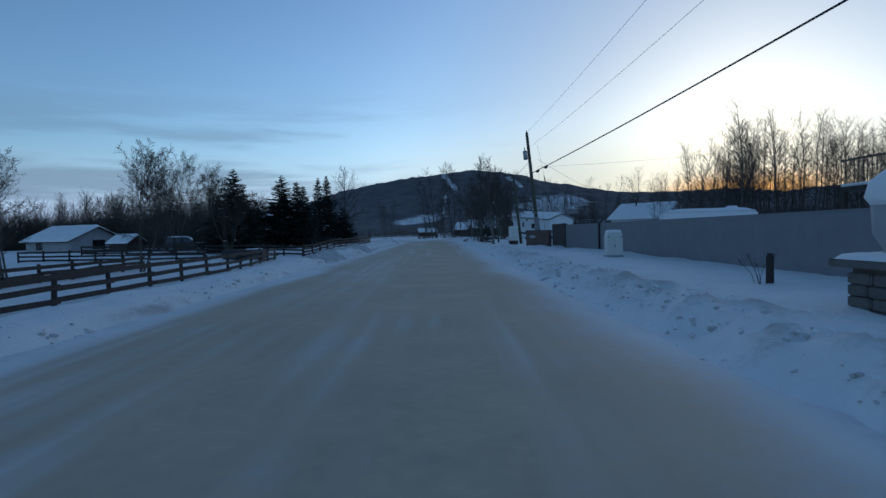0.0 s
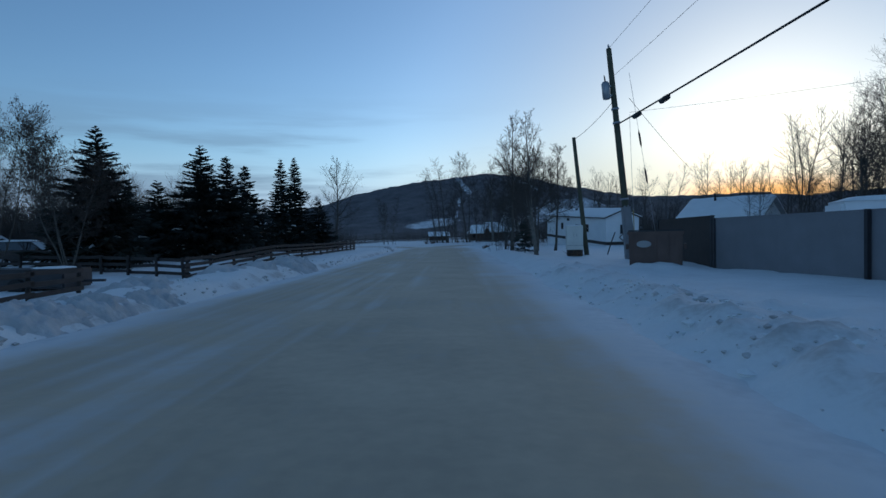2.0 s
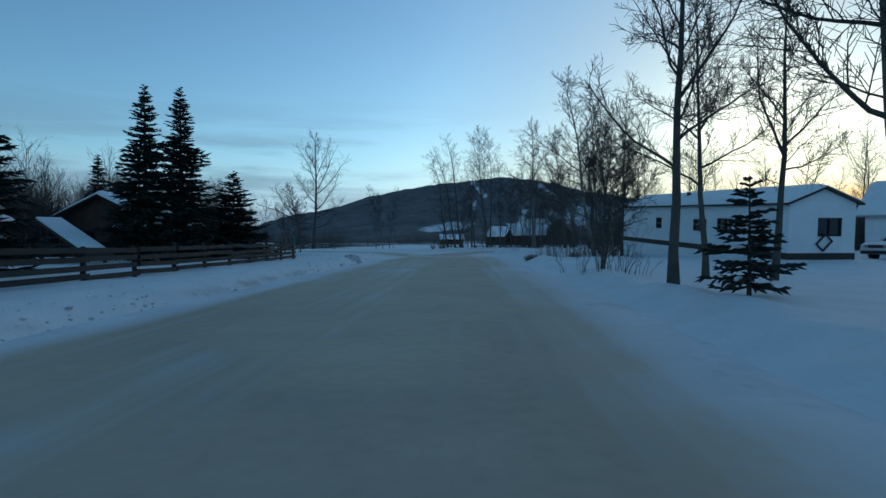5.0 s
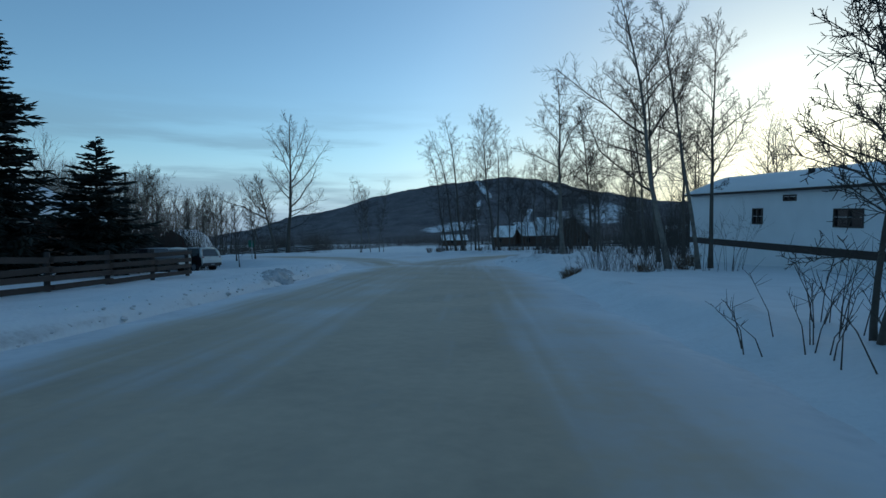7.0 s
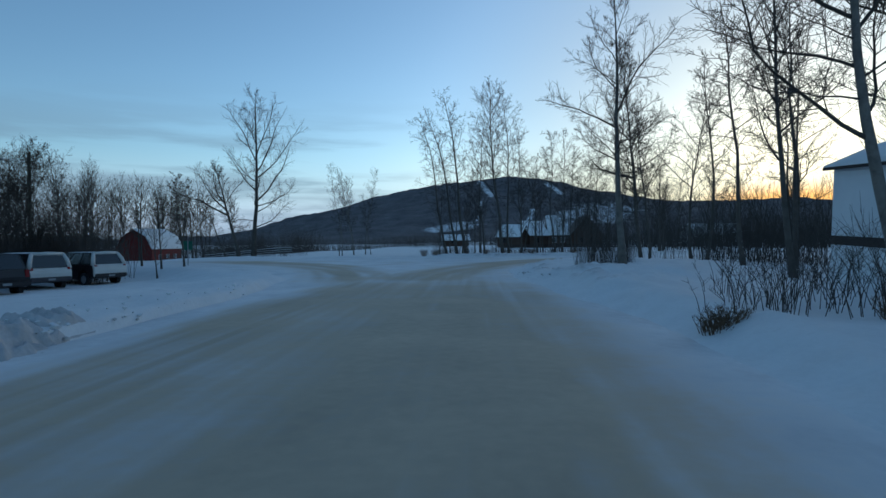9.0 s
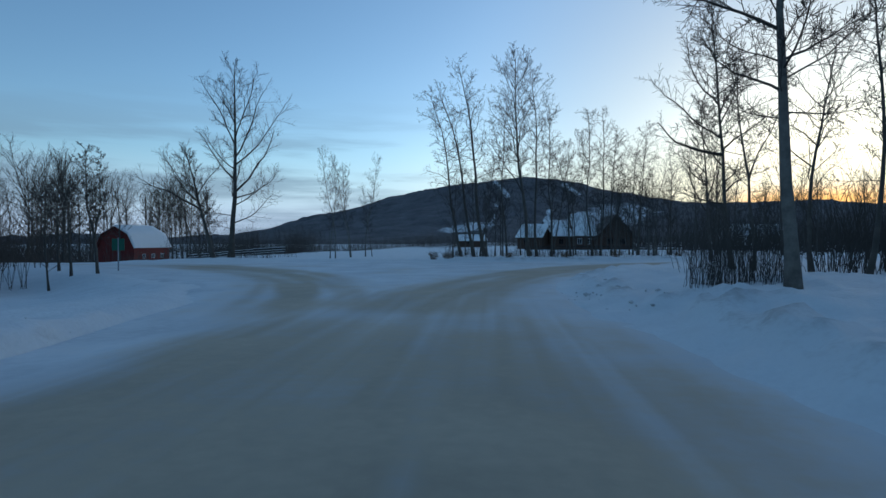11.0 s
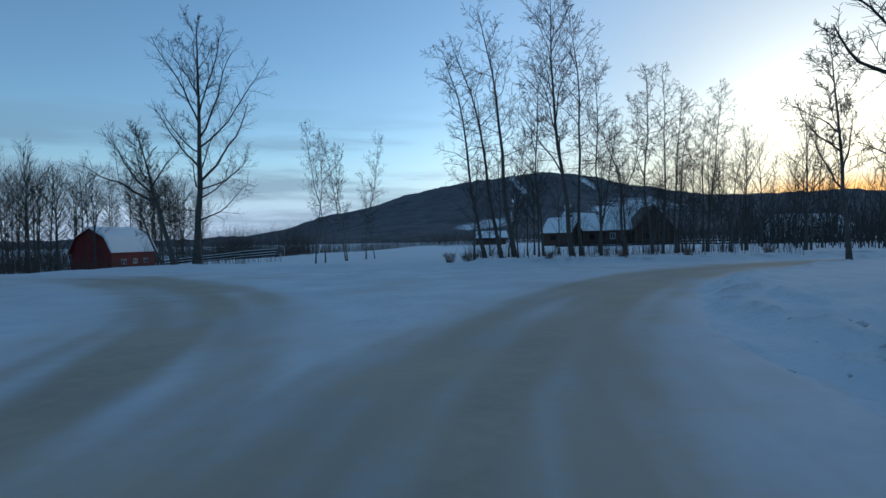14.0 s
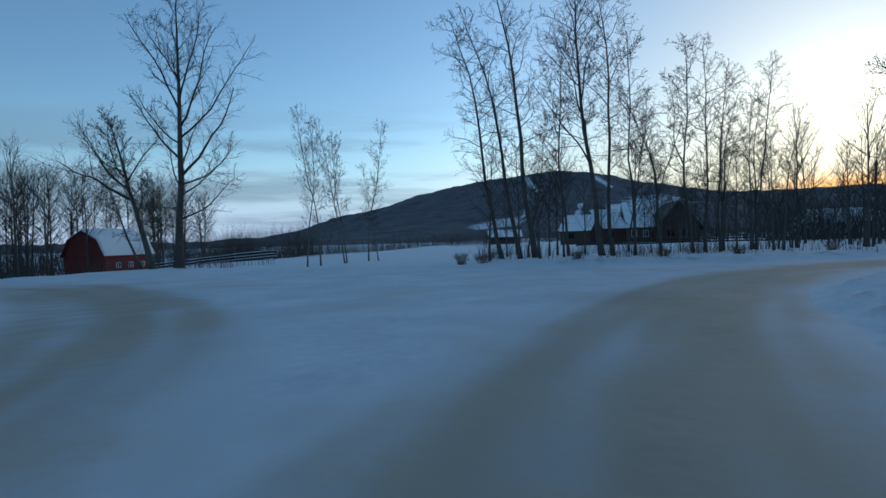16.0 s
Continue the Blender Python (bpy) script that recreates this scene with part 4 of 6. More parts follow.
rng = random.Random(8)
sticks("scrub", "dark bare scrub along the yards and woodland edge", "scrub",
       [(rng.uniform(-70, -34), rng.uniform(84, 128)) for _ in range(130)] + [(rng.uniform(-80, -52), rng.uniform(128, 168)) for _ in range(110)]
       + [(rng.uniform(-60, -24), rng.uniform(100, 112) - 6) for _ in range(40)], 3, TWIG, (1.2, 4.2), 0.022, 26, 2.2)
sticks("scrub", "dense dark bare woods behind the yards", "scrub", [(rng.uniform(-64, -28), rng.uniform(78, 92)) for _ in range(130)], 15, TWIG, (2.2, 5.8), 0.026, 90, 1.9)
sticks("scrub", "dense reddish-brown willow thicket beside the junction", "scrub", [(3.9 + 0.55 * (i % 4) + 0.12 * (i // 4), 90.2 + 0.25 * (i % 4) + 0.45 * (i // 4)) for i in range(20)], 12, TWIG, (0.3, 1.9), 0.0045, 24, 0.4)
sticks("scrub", "bare understorey beside the junction", "scrub", [(rng.uniform(13, 40), rng.uniform(94, 105)) for _ in range(60)], 13, TWIG, (1.2, 4.5), 0.016, 26, 1.6)
sticks("scrub", "dark understorey behind the barn", "scrub", [(rng.uniform(-80, -44), rng.uniform(116, 136)) for _ in range(90)] + [(-24 - 16 * rng.random() ** 1.3, rng.uniform(143, 160)) for _ in range(44)], 14, TWIG, (0.4, 4.2), 0.013, 52, 1.7)
sticks("scrub", "dense dark thicket behind the parked cars", "scrub", [(rng.uniform(-22.7, -21.3), rng.uniform(91, 99)) for _ in range(26)] + [(rng.uniform(-26, -18.5), rng.uniform(96.5, 101)) for _ in range(26)], 9, TWIG, (1.6, 4.6), 0.011, 24, 0.8)
sticks("scrub", "dense brown bare thicket below the sunset ridge", "scrub",
       [(rng.uniform(24, 150), 128 + rng.uniform(0, 60) + 0.12 * i % 20) for i in range(260)], 4, TWIG, (1.5, 6.5), 0.035, 26, 3.4)
sticks("scrub", "dense bare thicket behind the houses on the far side of the fence", "scrub",
       [(rng.uniform(34, 120), rng.uniform(60, 108)) for _ in range(190)], 5, TWIG, (1.5, 4.6), 0.03, 26, 2.8)
sticks("scrub", "low bare brush under the aspens", "brush",
       [(rng.uniform(-4, 15), rng.uniform(120, 130)) for _ in range(50)] + [(rng.uniform(-30, -16), rng.uniform(118, 126)) for _ in range(22)], 6, TWIG, (0.3, 1.0), 0.010, 16, 0.7)
sticks("scrub", "distant bare tree belt across the snowfield", "tree belt",
       [(x + rng.uniform(-4, 4), 215 + rng.uniform(0, 60)) for x in range(-120, 130, 2)], 7, TWIG, (0.8, 4.2), 0.024, 80, 6.0)


sticks("scrub", "dense dark hedge of bare bushes behind the rail fence", "hedge", [(-rng.uniform(0.42, 0.64) * (y - 12), y) for y in [rng.uniform(62, 84) for _ in range(90)]], 21, TWIG, (1.6, 5.2), 0.016, 30, 1.6)


def shrub(x, y, seed, h, label, count=26, spread=0.5, wands=TWIG, name="bare_shrub"):
    rg = random.Random(seed)
    sh = Shape()
    for k in range(count):
        a, d = rg.uniform(0, 6.28), spread * rg.random() * 0.5
        p = Vector((d * math.cos(a), d * math.sin(a), -0.1))
        hh = h * rg.uniform(0.5, 1.05)
        out = Vector((math.cos(a), math.sin(a), 0)) * rg.uniform(0.1, 0.75) * hh
        pts = [p, p + out * 0.25 + Vector((0, 0, hh * 0.45)), p + out + Vector((rg.gauss(0, 0.05), rg.gauss(0, 0.05), hh))]
        sh.tube(pts, [0.008, 0.0055, 0.002], 4, cap=False)
        for j in range(5):
            f = rg.uniform(0.35, 0.95)
            q = pts[1].lerp(pts[2], f)
            e = q + Vector((rg.gauss(0, 0.14), rg.gauss(0, 0.14), rg.uniform(0.08, 0.3))) * hh
            sh.tube([q, e], [0.004, 0.0015], 3, cap=False)
    return single(name, sh.mesh(name, wands), label, "shrub", pose(x, y, gz(x, y)))


for i, (x, y, h) in enumerate(((4.6, 66.0, 1.1), (4.0, 63.2, 0.9), (4.9, 64.4, 1.2), (4.4, 62.4, 0.7), (3.7, 64.6, 0.8), (4.2, 79.0, 0.6), (4.9, 79.2, 0.8), (5.3, 80.2, 1.1), (5.6, 79.4, 1.0), (6.0, 80.8, 1.1), (6.4, 79.9, 1.0), (6.6, 82.0, 1.3), (7.0, 81.0, 1.2), (5.0, 81.5, 1.2),
                               (7.6, 82.6, 1.7), (6.8, 78.6, 1.6), (8.0, 81.2, 1.9), (5.7, 78.2, 1.3), (6.3, 78.5, 1.6), (7.3, 79.3, 2.0), (8.3, 79.0, 2.1), (4.7, 78.6, 1.2), (5.0, 79.8, 1.4), (9.4, 79.4, 2.2), (6.2, 96.6, 1.6), (6.4, 97.9, 1.7), (7.2, 96.8, 1.9), (7.6, 98.6, 1.7), (8.6, 97.4, 1.6), (9.6, 99.4, 1.6), (9.0, 95.6, 1.5), (10.8, 98.4, 1.7), (12.5, 100.5, 1.6), (14, 103, 1.5))):
    shrub(x, y, 200 + i, h, "leafless willow shrub growing through the snow", 13, 1.5)
for i, (x, y, h) in enumerate(((3.45, 78.0, 0.26), (3.65, 78.1, 0.3), (5.98, 77.9, 0.4), (-3.4, 118.8, 0.6), (-4.5, 119.6, 0.6), (1.0, 119.0, 0.5), (5.0, 119.6, 0.5),
                               (9.0, 121.6, 0.6), (14.0, 123.0, 0.7), (8.0, 80.0, 0.6), (9.3, 82.6, 0.6))):
    shrub(x, y, 300 + i, h, "tuft of dry yellow-brown grass poking through snow", 80, 0.5, DRYGRASS, "grass_tuft")

def clods(label, spots, seed, material):
    """Frozen lumps thrown up by the plough, as one mesh."""
    rg = random.Random(seed)
    sh = Shape()
    for x, y, r, n in spots:
        for k in range(n):
            px, py = x + rg.gauss(0, r), y + rg.gauss(0, r * 2.2)
            s = min(0.085, 0.014 + rg.expovariate(52))
            z = gz(px, py) + 0.02
            ring = [(px + s * rg.uniform(0.7, 1.3) * math.cos(a), py + s * rg.uniform(0.7, 1.3) * math.sin(a), z + s * rg.uniform(-0.3, 0.25)) for a in [i * 1.0472 for i in range(6)]]
            k0 = len(sh.v)
            sh.v += ring + [(px, py, z + s * rg.uniform(0.25, 0.6)), (px, py, z - s)]
            sh.f += [(k0 + i, k0 + (i + 1) % 6, k0 + 6) for i in range(6)] + [(k0 + (i + 1) % 6, k0 + i, k0 + 7) for i in range(6)]
    return single("snow_clods", sh.mesh("snow_clods", material), label, "snow clods", kind="stuff")


rg = random.Random(77)
CLOD = mat("dirty_frozen_snow", (0.54, 0.525, 0.515), 0.9, 0.4, 6, 40, 0.4)
clods("dirty frozen snow clods along the ploughed verge", [(3.1 + 1.1 * rg.random() + 0.012 * y, y, 0.38, 20) for y in range(2, 33, 1)], 5, CLOD)
clods("clean snow lumps along the ploughed verge", [(3.4 + 1.2 * rg.random(), y * 0.5, 0.5, 9 if y < 70 else 4) for y in range(4, 84)] + [(-6.0 - 0.6 * rg.random(), y * 0.7, 0.3, 4) for y in range(4, 130)], 6, SNOW)
clods("broken snow lumps on the ploughed piles", [(px - 0.2, py, r * 0.45, 60) for px, py, r, h in PILES if px < 0], 7, SNOW)
clods("grey lumps on the ploughed piles", [(px + 0.3, py, r * 0.4, 6) for px, py, r, h in PILES if px < 0] + [(1.7 + 0.5 * (k % 3), 89.5 + 0.55 * k, 0.4, 7) for k in range(12)], 8, CLOD)
clods("dirty lumps along the lip of the verge", [(-5.75 - 0.1 * rg.random(), y * 0.5, 0.12, 4) for y in range(-6, 172)], 9, CLOD)

def snow_mound(x, y, r, h, seed):
    """A heap of broken snow: a dome roughened by lumps at four sizes, ragged at its foot."""
    sh, n = Shape(), 52
    base, inside = gz(x, y), []
    for j in range(n + 1):
        for i in range(n + 1):
            px, py = r * 1.15 * (i / n * 2 - 1), r * 1.5 * (j / n * 2 - 1)
            f = math.hypot(px / r, py / (r * 1.3)) * (1 - 0.3 * noise.noise((px / r * 1.2 + seed, py / r * 1.2, 0.5)))
            soft = max(0.0, 1 - f * f)
            block = 1 - abs(noise.noise((px / 0.30, py / 0.30, seed + 7.0))) * 2.4
            rough = 0.10 * noise.noise((px / 0.22, py / 0.22 + seed, 3.0)) + 0.09 * block + 0.06 * noise.noise((px / 0.10, py / 0.10, seed))
            up = h * soft ** 1.2 * (1 + 0.6 * noise.noise((px / 0.55 + seed, py / 0.55, seed)))
            sh.v.append((px, py, gz(x + px, y + py) - base + up + rough * min(1.0, 2.2 * soft) - 0.10 * (1 - soft)))
            inside.append(f < 1.12)
    quads = [(j * (n + 1) + i, j * (n + 1) + i + 1, (j + 1) * (n + 1) + i + 1, (j + 1) * (n + 1) + i) for j in range(n) for i in range(n)]
    sh.f = [q for q in quads if all(inside[k] for k in q)]
    return single("snow_mound", sh.mesh("snow_mound", PLOUGHED, True), "rough mound of broken snow thrown up by the plough", "snow mound", pose(x, y, base), "ploughed snow mounds beside the road")


for i, (px, py, r, h) in enumerate(((-6.5, 29.4, 1.0, 0.22), (-6.2, 31.0, 0.8, 0.2), (-5.9, 32.6, 0.7, 0.16), (-6.9, 33.4, 0.9, 0.18), (-7.2, 38.6, 1.1, 0.2), (-6.6, 40.8, 0.9, 0.18), (-6.4, 43.6, 1.1, 0.3), (-6.9, 45.4, 0.9, 0.26), (-6.1, 45.0, 0.6, 0.18), (-6.1, 76.6, 0.65, 0.10), (-6.4, 77.8, 0.5, 0.09), (-5.9, 75.4, 0.4, 0.08))):
    snow_mound(px, py, r, 0.62 * h, 3.1 * i + 1)

# leafy-clumped bare trees of the left yards
def clump_tree(x, y, h, seed, label, spec="open", stems=3, leaves=260, group=""):
    """A many-stemmed tree that has kept shrivelled leaves in small clots."""
    tr, cr = tree_meshes(spec, seed, h, 0.05, (0, 0), stems)
    ob = tree(x, y, (tr, cr), label, group=group)
    rg = random.Random(seed)
    sh = Shape()
    verts = [v.co for v in cr.vertices]
    for k in range(leaves):
        c = verts[rg.randrange(len(verts))]
        if c.z < h * 0.4:
            continue
        for j in range(rg.randrange(2, 6)):
            q = c + Vector((rg.gauss(0, 0.10), rg.gauss(0, 0.10), rg.gauss(-0.04, 0.10)))
            m = Euler((rg.uniform(0, 6), rg.uniform(0, 6), rg.uniform(0, 6))).to_matrix()
            s = rg.uniform(0.03, 0.065)
            sh.quad(q + m @ Vector((-s, 0, 0)), q + m @ Vector((0, -s * 0.5, s * 0.2)), q + m @ Vector((s, 0, 0)), q + m @ Vector((0, s * 0.5, s * 0.2)))
    part("leaves", sh.mesh("leaves", DEADLEAF), ob, "shrivelled brown leaf clots")["kind"] = "stuff"
    return ob


clump_tree(-17.5, 46.5, 7.0, 81, "many-stemmed bare tree with a few dead leaf clots", "open", 5, 800, "yard trees")
clump_tree(-23.9, 50.0, 8.8, 82, "many-stemmed bare tree with a few dead leaf clots", "open", 4, 900, "yard trees")
clump_tree(-23.4, 97.4, 7.4, 83, "spreading bare tree with dead leaf clots behind parked cars", "open", 4, 420)
clump_tree(-27.5, 98.5, 7.0, 84, "bare tree behind the parked cars", "open", 3, 120)
clump_tree(-14.5, 27.0, 6.2, 85, "bare young yard tree behind the rail fence", "open", 3, 12, "yard trees")
clump_tree(-17.0, 22.0, 5.2, 86, "bare young yard tree behind the rail fence", "open", 3, 20, "yard trees")
for i, (x, y, s) in enumerate(((-28, 70, 0.75), (-31, 76, 0.8), (-27, 58, 0.7), (-30, 62, 0.8), (-36, 74, 0.85), (-33, 69, 0.75), (-24, 76, 0.7), (-40, 80, 0.9), (-22.5, 72, 0.7), (-29, 84, 0.8), (-35, 86, 0.85), (-20.5, 66, 0.6))):
    tree(x, y, FAR[i % 4], "bare slender tree in the yards", group="yard trees", turn=40 * i, scale=s, name="yard_tree")
for i, (x, y, s) in enumerate(((-18.0, 101.0, 0.55), (-21, 104, 0.6), (-16.5, 98.0, 0.4))):
    tree(x, y, FAR[i], "thin bare sapling by the road sign", group="saplings by the junction", turn=70 * i, scale=s, name="sapling")

# ---- rail fences ----
POST_ME = Shape().tube([(0, 0, -0.45), (0, 0, 0.70), (0, 0, 0.72)], [0.07, 0.065, 0.045], 8).mesh("post", FENCEWOOD, bevel=0.0)
RAIL_ME = Shape().box(0, -0.02, -0.068, 1, 0.02, 0.068).mesh("rail", FENCEWOOD)


def rail_fence(label, stops, heights, step=2.4, seed=1, top=1.0):
    rg = random.Random(seed)
    ob = thing("rail_fence", label, "fence", pose(stops[0][0], stops[0][1], 0))
    origin = Vector((stops[0][0], stops[0][1], 0))
    posts = []
    for (x0, y0), (x1, y1) in zip(stops, stops[1:]):
        n = max(1, round(math.hypot(x1 - x0, y1 - y0) / step))
        posts += [(x0 + (x1 - x0) * k / n, y0 + (y1 - y0) * k / n) for k in range(n)]
    posts.append(stops[-1])
    for x, y in posts:
        part("post", POST_ME, ob, m=Matrix.Translation(Vector((x, y, gz(x, y))) - origin) @ pose(0, 0, 0, rg.gauss(0, 2.0), rg.gauss(0, 2.0), rg.uniform(0, 90)) @ Matrix.Diagonal((1, 1, top * rg.uniform(0.95, 1.06), 1)))
    for (x0, y0), (x1, y1) in zip(posts, posts[1:]):
        a = Vector((x0, y0, gz(x0, y0)))
        b = Vector((x1, y1, gz(x1, y1)))
        d = b - a
        side = Vector((d.y, -d.x, 0)).normalized() * 0.10
        for h in heights:
            p, q = a + Vector((0, 0, h + rg.gauss(0, 0.018))), b + Vector((0, 0, h + rg.gauss(0, 0.018)))
            w = q - p
            m = Matrix.Translation(p - origin + side - w.normalized() * 0.08) @ w.to_track_quat("X", "Z").to_matrix().to_4x4() @ Matrix.Diagonal((w.length + 0.16, 1, 1, 1))
            part("rail", RAIL_ME, ob, m=m)
    return ob


rail_fence("dark weathered three-rail wooden fence along the snowy verge", [(-9.0, -6.0), (-9.7, 14.0), (-9.9, 26.0), (-11.3, 38.0)], (0.14, 0.43, 0.73), 2.5, 1, 1.2)
rail_fence("dark weathered four-rail wooden fence along the snowy verge", [(-10.6, 43.3), (-9.9, 52.0), (-9.5, 60.0), (-9.9, 78.0)], (0.10, 0.32, 0.54, 0.77), 2.4, 2, 1.25)
rail_fence("dark three-rail fence along the driveway into the yard", [(-10.9, 44.2), (-16.0, 46.5), (-32.0, 50.0)], (0.14, 0.43, 0.73), 2.2, 3, 1.2)
rail_fence("dark three-rail paddock fence inside the yard", [(-17.0, 40.2), (-32.0, 42.5)], (0.14, 0.43, 0.73), 2.2, 4, 1.2)
rail_fence("dark paddock rails deeper in the yard", [(-14, 8), (-16, 30)], (0.12, 0.36, 0.61), 2.2, 5)
pole_fence = rail_fence("snow-topped low pole fence near the barn", [(-33.0, 137.0), (-23.0, 139.0)], (0.2, 0.45, 0.7), 3.0, 6, 1.1)
for rail in [o for o in pole_fence.children if o.name.startswith("rail")]:
    part("snow", Shape().prism([(0, 0.07), (1, 0.07), (0.98, 0.115), (0.02, 0.115)], -0.05, 0.05).mesh("snow", SNOW), pole_fence, "snow lying along the rail", m=rail.matrix_basis.copy())
rail_fence("dark rail fence across the far snowfield", [(4.0, 150.0), (40.0, 158.0)], (0.3, 0.6), 3.6, 7)

# ---- grey board fence ----
def panel_fence(label, stops, height, step, material, posts_mat):
    ob = thing("board_fence", label, "fence", pose(stops[0][0], stops[0][1], 0))
    o = Vector((stops[0][0], stops[0][1], 0))
    post = Shape().box(-0.05, -0.05, -0.3, 0.05, 0.05, height + 0.04).mesh("post", posts_mat, bevel=0.006)
    for (x0, y0), (x1, y1) in zip(stops, stops[1:]):
        ln = math.hypot(x1 - x0, y1 - y0)
        n = max(1, round(ln / step))
        w = ln / n
        pan = Shape()
        ribs = 36
        front = [(w * k / ribs, -0.012 - 0.010 * ((k // 2) % 2)) for k in range(ribs + 1)]
        ring = front + [(w, 0.012), (0, 0.012)]
        n0 = len(ring)
        pan.v = [(x, y, z) for z in (-0.25, height) for x, y in ring]
        pan.f = [tuple(range(n0 - 1, -1, -1)), tuple(range(n0, 2 * n0))] + [(k, (k + 1) % n0, n0 + (k + 1) % n0, n0 + k) for k in range(n0)]
        pan_me = pan.mesh("panel", material)
        cap_me = Shape().box(0, -0.04, height + 0.002, w, 0.03, height + 0.035).mesh("cap_rail", material)
        turn = math.degrees(math.atan2(y1 - y0, x1 - x0))
        for k in range(n):
            x, y = x0 + (x1 - x0) * k / n, y0 + (y1 - y0) * k / n
            m = Matrix.Translation(Vector((x, y, gz(x, y))) - o) @ pose(0, 0, 0, 0, 0, turn)
            part("panel", pan_me, ob, m=m)
            part("cap_rail", cap_me, ob, m=m)
            if k == 0:
                part("post", post, ob, "dark square post", m=Matrix.Translation(Vector((-0.07, 0, 0))) @ m)
    part("post", post, ob, "dark square post", m=Matrix.Translation(Vector((*stops[-1], gz(*stops[-1]))) - o))
    return ob


panel_fence("tall grey board fence with dark posts standing in snow", [(9.6, 7.6), (9.6, 33.6), (8.8, 39.3)], 1.55, 2.4, GREYPANEL, DARKPOST)
panel_fence("tall dark brown board fence behind the steel bin", [(8.9, 39.6), (9.05, 45.0)], 1.65, 2.3, DARKTRIM, DARKPOST)


# ---- poles, lamps and cables ----
def pole(name, x, y, h, r, label, lean=(0, 0)):
    ob = thing(name, label, "utility pole", pose(x, y, gz(x, y), lean[1], lean[0], 0))
    part("shaft", Shape().tube([(0, 0, -0.4), (0, 0, h * 0.5), (0, 0, h - 0.02), (0, 0, h)], [r, r * 0.85, r * 0.7, r * 0.6], 14).mesh("shaft", POLEWOOD, True), ob)
    return ob


P1, P2 = (8.0, 45.4), (7.25, 50.32)
T1 = P1[0] - 0.87      # the leaning pole, at its top
pole1 = pole("utility_pole", *P1, 9.15, 0.16, "tall greenish wooden utility pole with a transformer", (-5.4, 0))
can = part("transformer", Shape().tube([(-0.32, -0.05, 6.98), (-0.32, -0.05, 7.02), (-0.32, -0.05, 7.66), (-0.32, -0.05, 7.74)], [0.12, 0.17, 0.17, 0.10], 14).mesh("transformer", GALV, True), pole1, "grey round transformer can")
part("bushing", Shape().tube([(-0.32, -0.05, 7.7), (-0.32, -0.05, 7.95), (-0.34, -0.05, 8.02)], [0.035, 0.03, 0.012], 8).mesh("bushing", DARKTRIM, True), can)
part("bracket", Shape().box(-0.3, -0.08, 7.1, -0.05, -0.02, 7.16).box(-0.3, -0.08, 7.5, -0.05, -0.02, 7.56).mesh("bracket", GALV), pole1)
part("insulator", Shape().tube([(0.0, 0, 9.1), (0, 0, 9.25), (0, 0, 9.33)], [0.03, 0.05, 0.02], 8).mesh("insulator", GALV, True), pole1)
part("guard", Shape().prism([(-0.26, -0.3), (0.26, -0.3), (0.20, 1.2), (0.17, 2.35), (-0.17, 2.35), (-0.20, 1.2)], -0.2, 0.17).mesh("guard", mat("grey_guard_plastic", (0.22, 0.22, 0.23), 0.7, 0.2, 3, 25, 0.2), bevel=0.06), pole1, "grey protective guard round the foot")
for z in (2.6, 5.9, 6.5):
    part("band", Shape().tube([(0, 0, z), (0, 0, z + 0.08)], [0.165, 0.165], 12).mesh("band", GALV, True), pole1)
pole("utility_pole", *P2, 6.2, 0.13, "shorter greenish wooden service pole rising behind a cabinet", (-5.6, 0))
pole3 = pole("utility_pole", -30.0, 106.0, 7.6, 0.15, "wooden pole with a street-lamp arm behind the cars")
part("lamp_arm", Shape().tube([(0, 0, 6.9), (-0.9, 0, 7.15), (-1.7, 0, 7.2)], [0.03, 0.03, 0.025], 6).mesh("lamp_arm", GALV, True), pole3)
part("lamp_head", Shape().box(-2.3, -0.12, 7.12, -1.65, 0.12, 7.26).mesh("lamp_head", GALV, bevel=0.03), pole3)


def cable(name, label, a, b, sag, r, n=24):
    a, b = Vector(a), Vector(b)
    pts = [a.lerp(b, k / n) - Vector((0, 0, 4 * sag * (k / n) * (1 - k / n))) for k in range(n + 1)]
    return single(name, Shape().tube(pts, [r] * (n + 1), 6).mesh(name, CABLE, True), label, "cable")


HUB = (P1[0] - 0.58, P1[1] - 0.16, 6.05)
cable("overhead_cable", "thick black communication cable strung from the pole", HUB, (12.2, -14.0, 8.3), 0.35, 0.032, 40)
cable("overhead_cable", "thin power wire from the pole top", (T1, P1[1], 9.35), (6.5, -14.0, 9.4), 0.5, 0.007, 30)
cable("overhead_cable", "thin neutral wire strung below the power wire", (T1, P1[1], 8.0), (7.6, -14.0, 8.4), 0.5, 0.007, 30)
cable("overhead_cable", "slack wire between the two poles", (T1 + 0.1, P1[1], 7.0), (P2[0] - 0.58, P2[1], 6.3), 0.12, 0.012)
cable("overhead_cable", "thin service wire running off over the yards", (P1[0], P1[1], 6.6), (32.0, 22.0, 6.8), 0.6, 0.006, 30)
cable("overhead_cable", "thin service drop to the white house", (P1[0], P1[1], 7.2), (30.0, 80.0, 4.2), 0.8, 0.010, 30)
